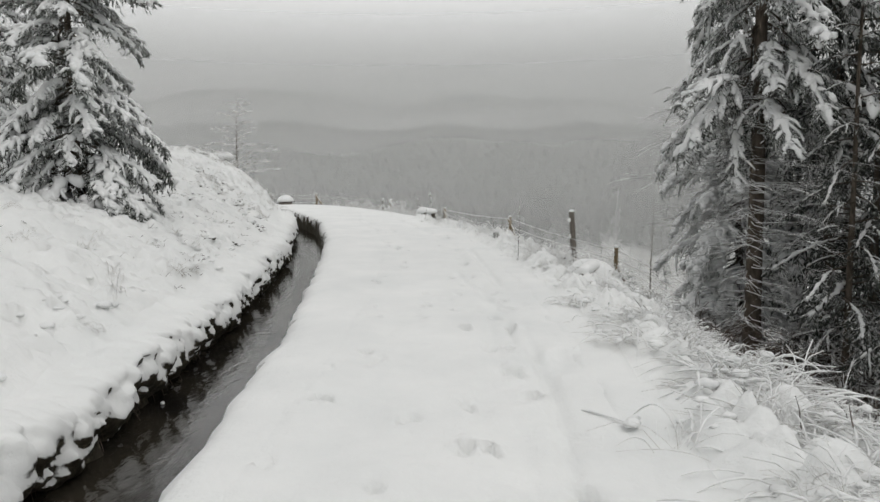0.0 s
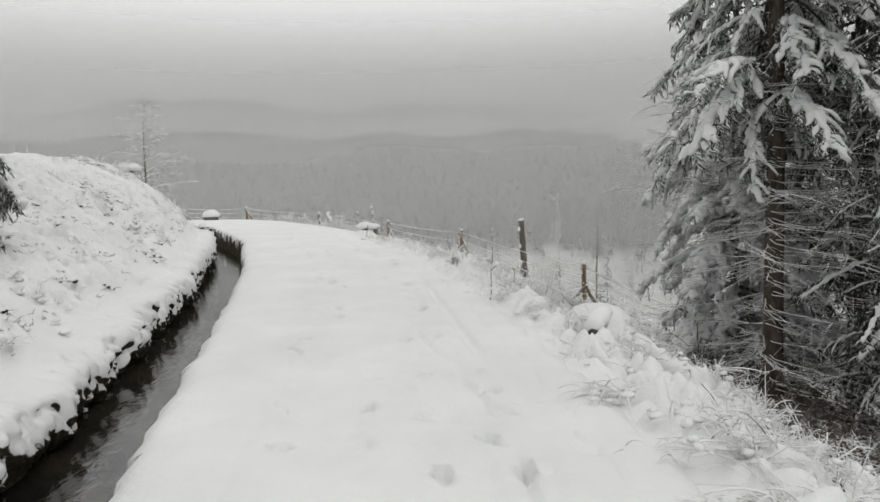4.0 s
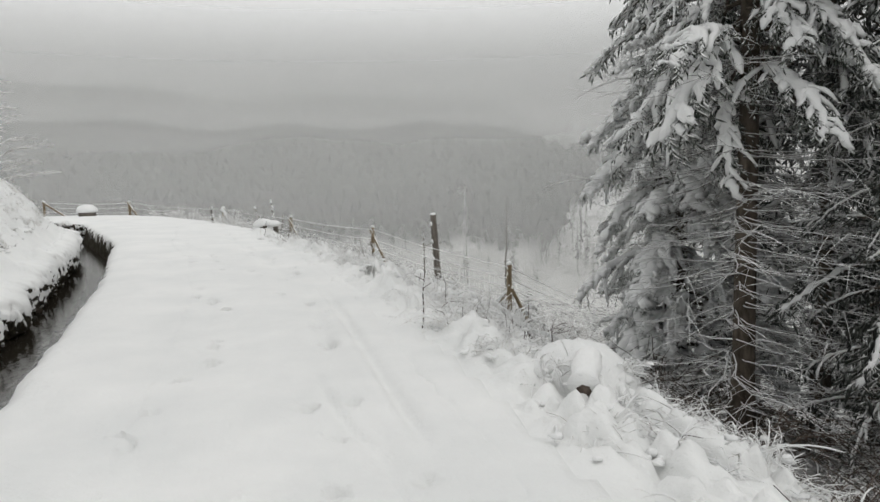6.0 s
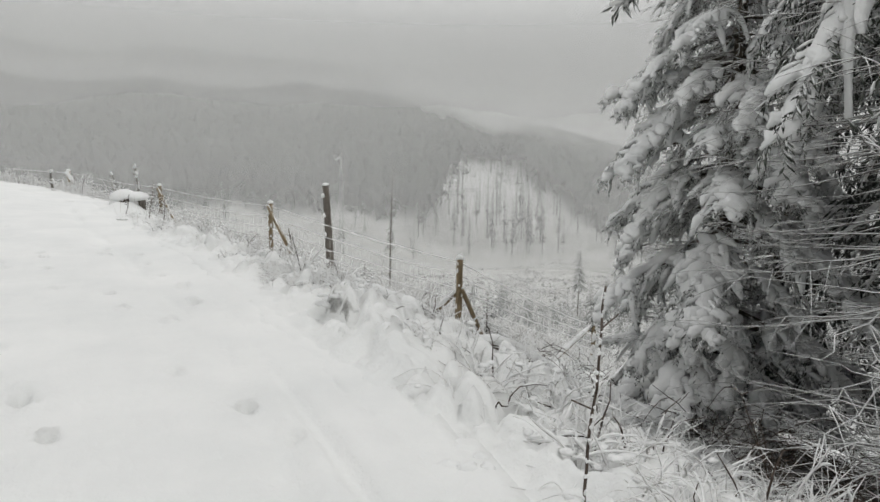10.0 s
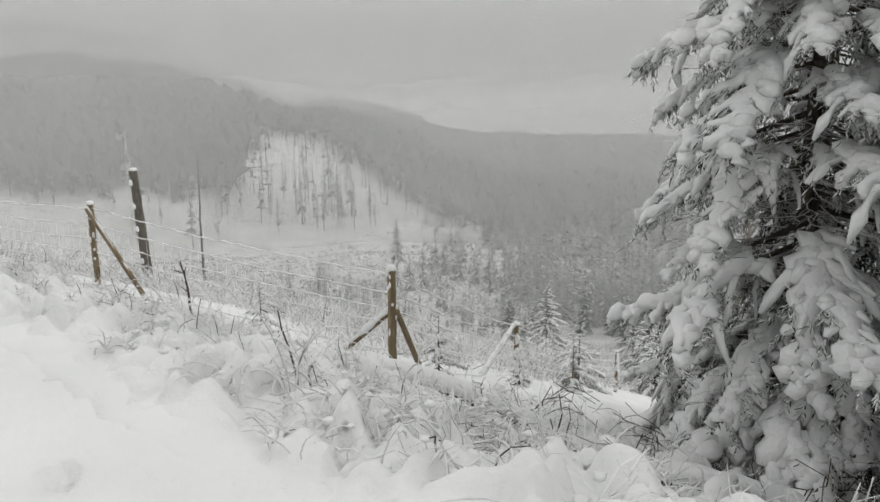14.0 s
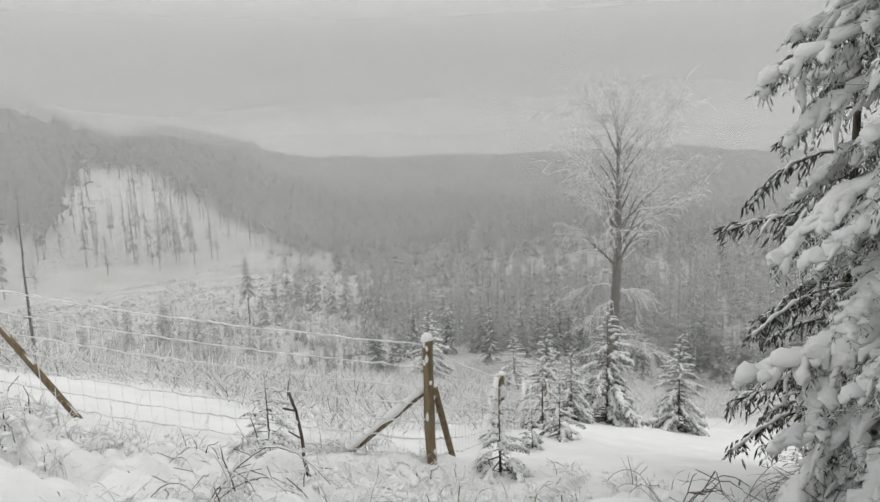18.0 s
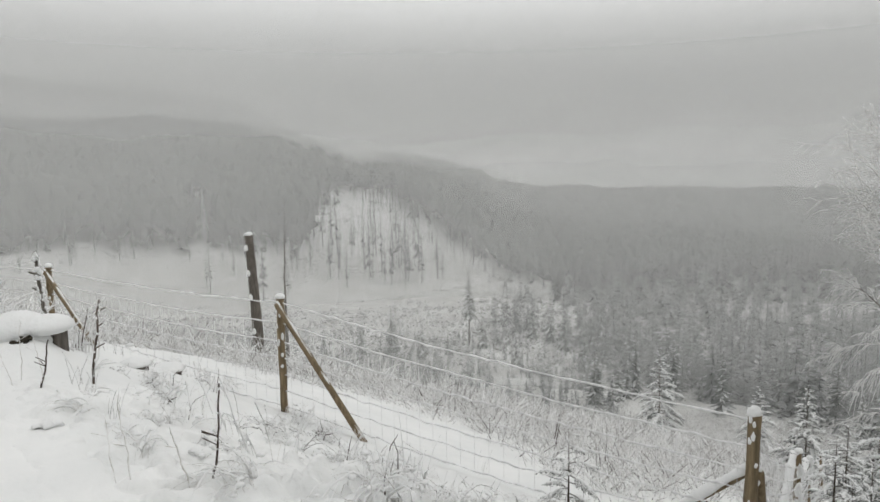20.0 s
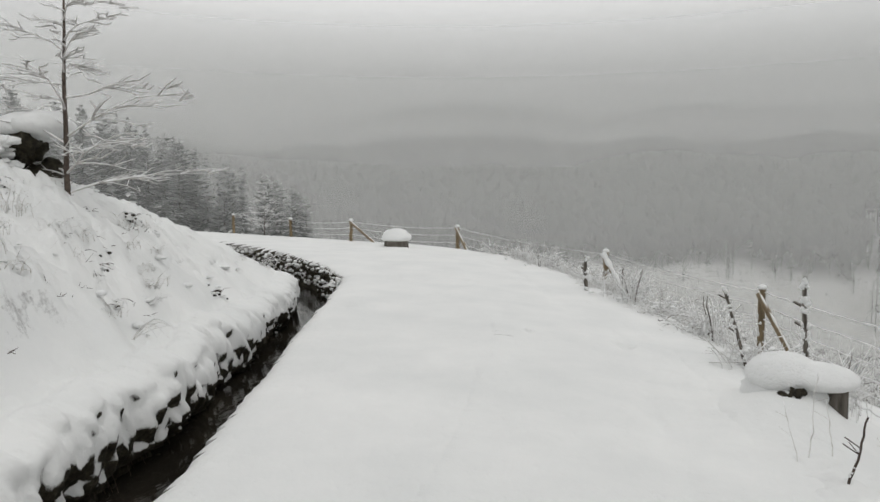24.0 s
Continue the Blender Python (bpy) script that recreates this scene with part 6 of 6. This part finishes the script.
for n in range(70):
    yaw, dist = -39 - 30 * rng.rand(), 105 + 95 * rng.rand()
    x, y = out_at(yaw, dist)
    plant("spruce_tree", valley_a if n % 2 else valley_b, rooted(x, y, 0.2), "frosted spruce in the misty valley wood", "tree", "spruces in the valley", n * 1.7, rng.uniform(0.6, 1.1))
forest_a = far_spruce(44, 14, 3.5, 0.04, 28, 12)
forest_b = far_spruce(45, 15, 3.0, 0.12, 28, 12)
for n in range(100):
    yaw, dist = rng.uniform(35, 62), 56 + 34 * (n % 5) / 5 + rng.uniform(0, 6)
    x, y = -2.5 - dist * math.sin(radians(yaw)), 20.7 + dist * math.cos(radians(yaw))
    top = 1.7 + dist * math.tan(radians(float(np.interp(yaw, [35, 38, 43, 49, 57, 62], [0.3, 1.8, 4.0, 6.4, 8.6, 9.4])))) * rng.uniform(0.72, 1.0)
    who, full = ((forest_a, 14.0), (forest_b, 15.0))[n % 2]
    x, y, z = rooted(x, y, 0.2)
    plant("spruce_tree", who, (x, y, z), "frosted spruce at the forest edge beyond the bend", "tree", "spruces beyond the bend", n * 0.9, max(3.0, top - z) / full)


def far_woods(name, count, label, inside, seed, high, thin=1.0, stem=0.08, tiers=7, per=5, material=WOODS):
    """Many conifers as one wood: stems with folded drooping boughs."""
    r = np.random.RandomState(seed)
    tries, pts = 0, []
    while len(pts) < count and tries < count * 30:
        tries += 400
        yaw, dist = r.uniform(-90, 48, 400), 85 + 900 * r.rand(400) ** 1.3
        keep = inside(yaw, dist, r.rand(400))
        pts += list(zip(yaw[keep], dist[keep]))
    pts = np.array(pts[:count])
    a = np.radians(pts[:, 0])
    x, y = EYE_FAR[0] - pts[:, 1] * np.sin(a), EYE_FAR[1] + pts[:, 1] * np.cos(a)
    z = land(x, y)
    h = high * r.uniform(0.55, 1.2, len(x))
    v, q = boughs(r, x, y, z, h, h * 0.16 * thin * r.uniform(0.75, 1.25, len(x)), tiers, per, stem, 0.0, 0.34)
    tv, tt = stems_of(x, y, z, h, 0.98, h * 0.011)
    return tagged(new(name, make_mesh(name, np.concatenate([v, tv]), [q, tt + len(v)], material, False)), label, "forest", kind="stuff")


def wooded(yaw, dist):
    """Where the far slopes carry closed forest."""
    ride = (np.abs(yaw + 8.8) < 0.28) & (dist > 320) & (dist < 410)
    dist = dist + 6 * vnoise(yaw, yaw * 0, 2.1, 41) + 4 * vnoise(yaw, yaw * 0, 0.7, 42)
    yaw = yaw + 0.7 * vnoise(dist, yaw * 0, 22, 43)
    left = (dist > np.interp(yaw, [-15, -5], [314, 334])) & (yaw + 1.0 * vnoise(dist, yaw * 0, 9, 48) > np.interp(dist, [314, 320, 328, 400], [-13.5, -16.3, -17.8, -18.8]))
    right = (dist > 262) & (yaw < np.interp(dist, [265, 300, 332, 388, 405], [-38.0, -33.8, -29.3, -22.9, -20]))
    return ((dist > 408) | left | right) & ~ride


def canopy(name, label, seed, ds, ys, low, high, inside, material=WOODS, jit=2.5):
    """The closed roof of a wood or scrub: a spiky sheet at the height of the tops."""
    D, Y = np.meshgrid(ds, ys)
    r = np.random.RandomState(seed)
    D, Y = D + r.uniform(-jit, jit, D.shape), Y + r.uniform(-0.15, 0.15, D.shape)
    X, Z = EYE_FAR[0] - D * np.sin(np.radians(Y)), EYE_FAR[1] + D * np.cos(np.radians(Y))
    H = land(X, Z) + low + (high - low) * r.rand(*D.shape) ** 1.5
    n = len(ds)
    i = (np.arange(len(ys) - 1)[:, None] * n + np.arange(n - 1)[None]).ravel()
    q = np.stack([i, i + 1, i + n + 1, i + n], 1)
    q = q[inside(Y.ravel()[i], D.ravel()[i])]
    v = np.stack([X, Z, H], -1).reshape(-1, 3)
    return tagged(new(name, make_mesh(name, v, q, material, False)), label, "forest", kind="stuff")


def low_brush(name, count, label, inside, seed, high):
    """Heaps of brushwood and seedlings, each a few blades."""
    r = np.random.RandomState(seed)
    yaw, dist = r.uniform(-62, 22, count * 3), 110 + 300 * r.rand(count * 3) ** 0.8
    ok = inside(yaw, dist)
    yaw, dist = np.radians(yaw[ok][:count]), dist[ok][:count]
    x, y = EYE_FAR[0] - dist * np.sin(yaw), EYE_FAR[1] + dist * np.cos(yaw)
    z = land(x, y) - 0.1
    k = len(x)
    v = []
    for b in range(4):
        h, w, a = high * r.uniform(0.3, 1.2, k), high * r.uniform(0.2, 1.0, k), r.uniform(0, 6.28, k)
        ox, oy = r.normal(0, 0.8, k), r.normal(0, 0.8, k)
        v.append(np.stack([np.stack([x + ox - w * np.cos(a), y + oy - w * np.sin(a), z], -1), np.stack([x + ox + w * np.cos(a), y + oy + w * np.sin(a), z], -1),
                           np.stack([x + ox + r.normal(0, 0.3, k), y + oy, z + h], -1)], 1).reshape(-1, 3))
    v = np.concatenate(v)
    return tagged(new(name, make_mesh(name, v, np.arange(len(v)).reshape(-1, 3), DEADFROST, False)), label, "brush", kind="stuff")


low_brush("brushwood", 13000, "brushwood and seedlings dotting the snowy clearing", lambda yaw, dist: (dist > 150) & ~wooded(yaw, dist) & (vnoise(yaw * 3, dist * 0.12, 1.0, 44) > -0.25), 71, 0.6)
canopy("forest_canopy", "closed conifer canopy on the mountainside in fog", 61, 300 * 1.0182 ** np.arange(114), np.arange(-92, 50, 0.4), 2, 11, wooded)


def on_mountain(yaw, dist, u):
    return wooded(yaw, dist) & (u < np.where(dist < 480, 1.0, 0.35))


def on_clearing(yaw, dist, u):
    return (dist > 285) & (dist < 405) & (yaw < -8) & (yaw > -40) & ~wooded(yaw, dist) & (u < np.where(dist > 375, 0.9, 0.12 + 0.75 * (vnoise(yaw, dist * 0.06, 1.6, 49) > 0.25)))


def in_valley(yaw, dist, u):
    return (dist > np.interp(yaw, [-60, -45, -33], [112, 135, 190])) & (dist < 335) & (u < np.interp(yaw, [-60, -45, -38, -31], [1, 0.9, 0.35, 0]) * (0.35 + (vnoise(yaw, dist * 0.05, 2.0, 45) < 0.35)))


def below_path(yaw, dist, u):
    return (yaw > -42) & (yaw < 30) & (dist > 90) & (dist < np.interp(yaw, [-40, -10, 0], [210, 206, 235])) & (u < 0.6 + 0.6 * vnoise(yaw, dist * 0.06, 2.0, 46))


far_woods("mountain_forest", 4200, "dark conifer forest on the foggy mountainside", on_mountain, 51, 20, 1.0, 0.08, 6, 4)
far_woods("clearing_trees", 300, "scattered tall thin conifers on the snowy clearing", on_clearing, 52, 27, 0.55, 0.30, 10, 5)
far_woods("valley_forest", 950, "dense frosted conifers down in the valley", in_valley, 53, 15, 1.0, 0.06, 12, 6, VALLEYWOOD)
far_woods("valley_brush", 2600, "frosted young growth between the valley trees", in_valley, 55, 5.5, 2.2, 0.0, 5, 5, VALLEYWOOD)
far_woods("young_wood", 2800, "frosted young growth below the cleared slope", below_path, 54, 4.0, 1.2, 0.0, 8, 6, VALLEYWOOD)
far_woods("edge_trees", 220, "tall bare-stemmed conifers along the edge of the clearing", lambda yaw, dist, u: (yaw > -19) & (yaw < 8) & (dist > 318) & (dist < 350) & (np.abs(yaw + 8.8) > 0.5) & (u < 0.9), 56, 23, 0.5, 0.22, 9, 5)
far_woods("edge_trees", 150, "tall bare-stemmed conifers along the edge of the clearing", lambda yaw, dist, u: (np.abs(yaw - np.interp(dist, [265, 300, 332, 388], [-37.5, -33.2, -28.8, -22.5])) < 1.6) & (dist > 268) & (dist < 392), 57, 21, 0.5, 0.45, 6, 5)
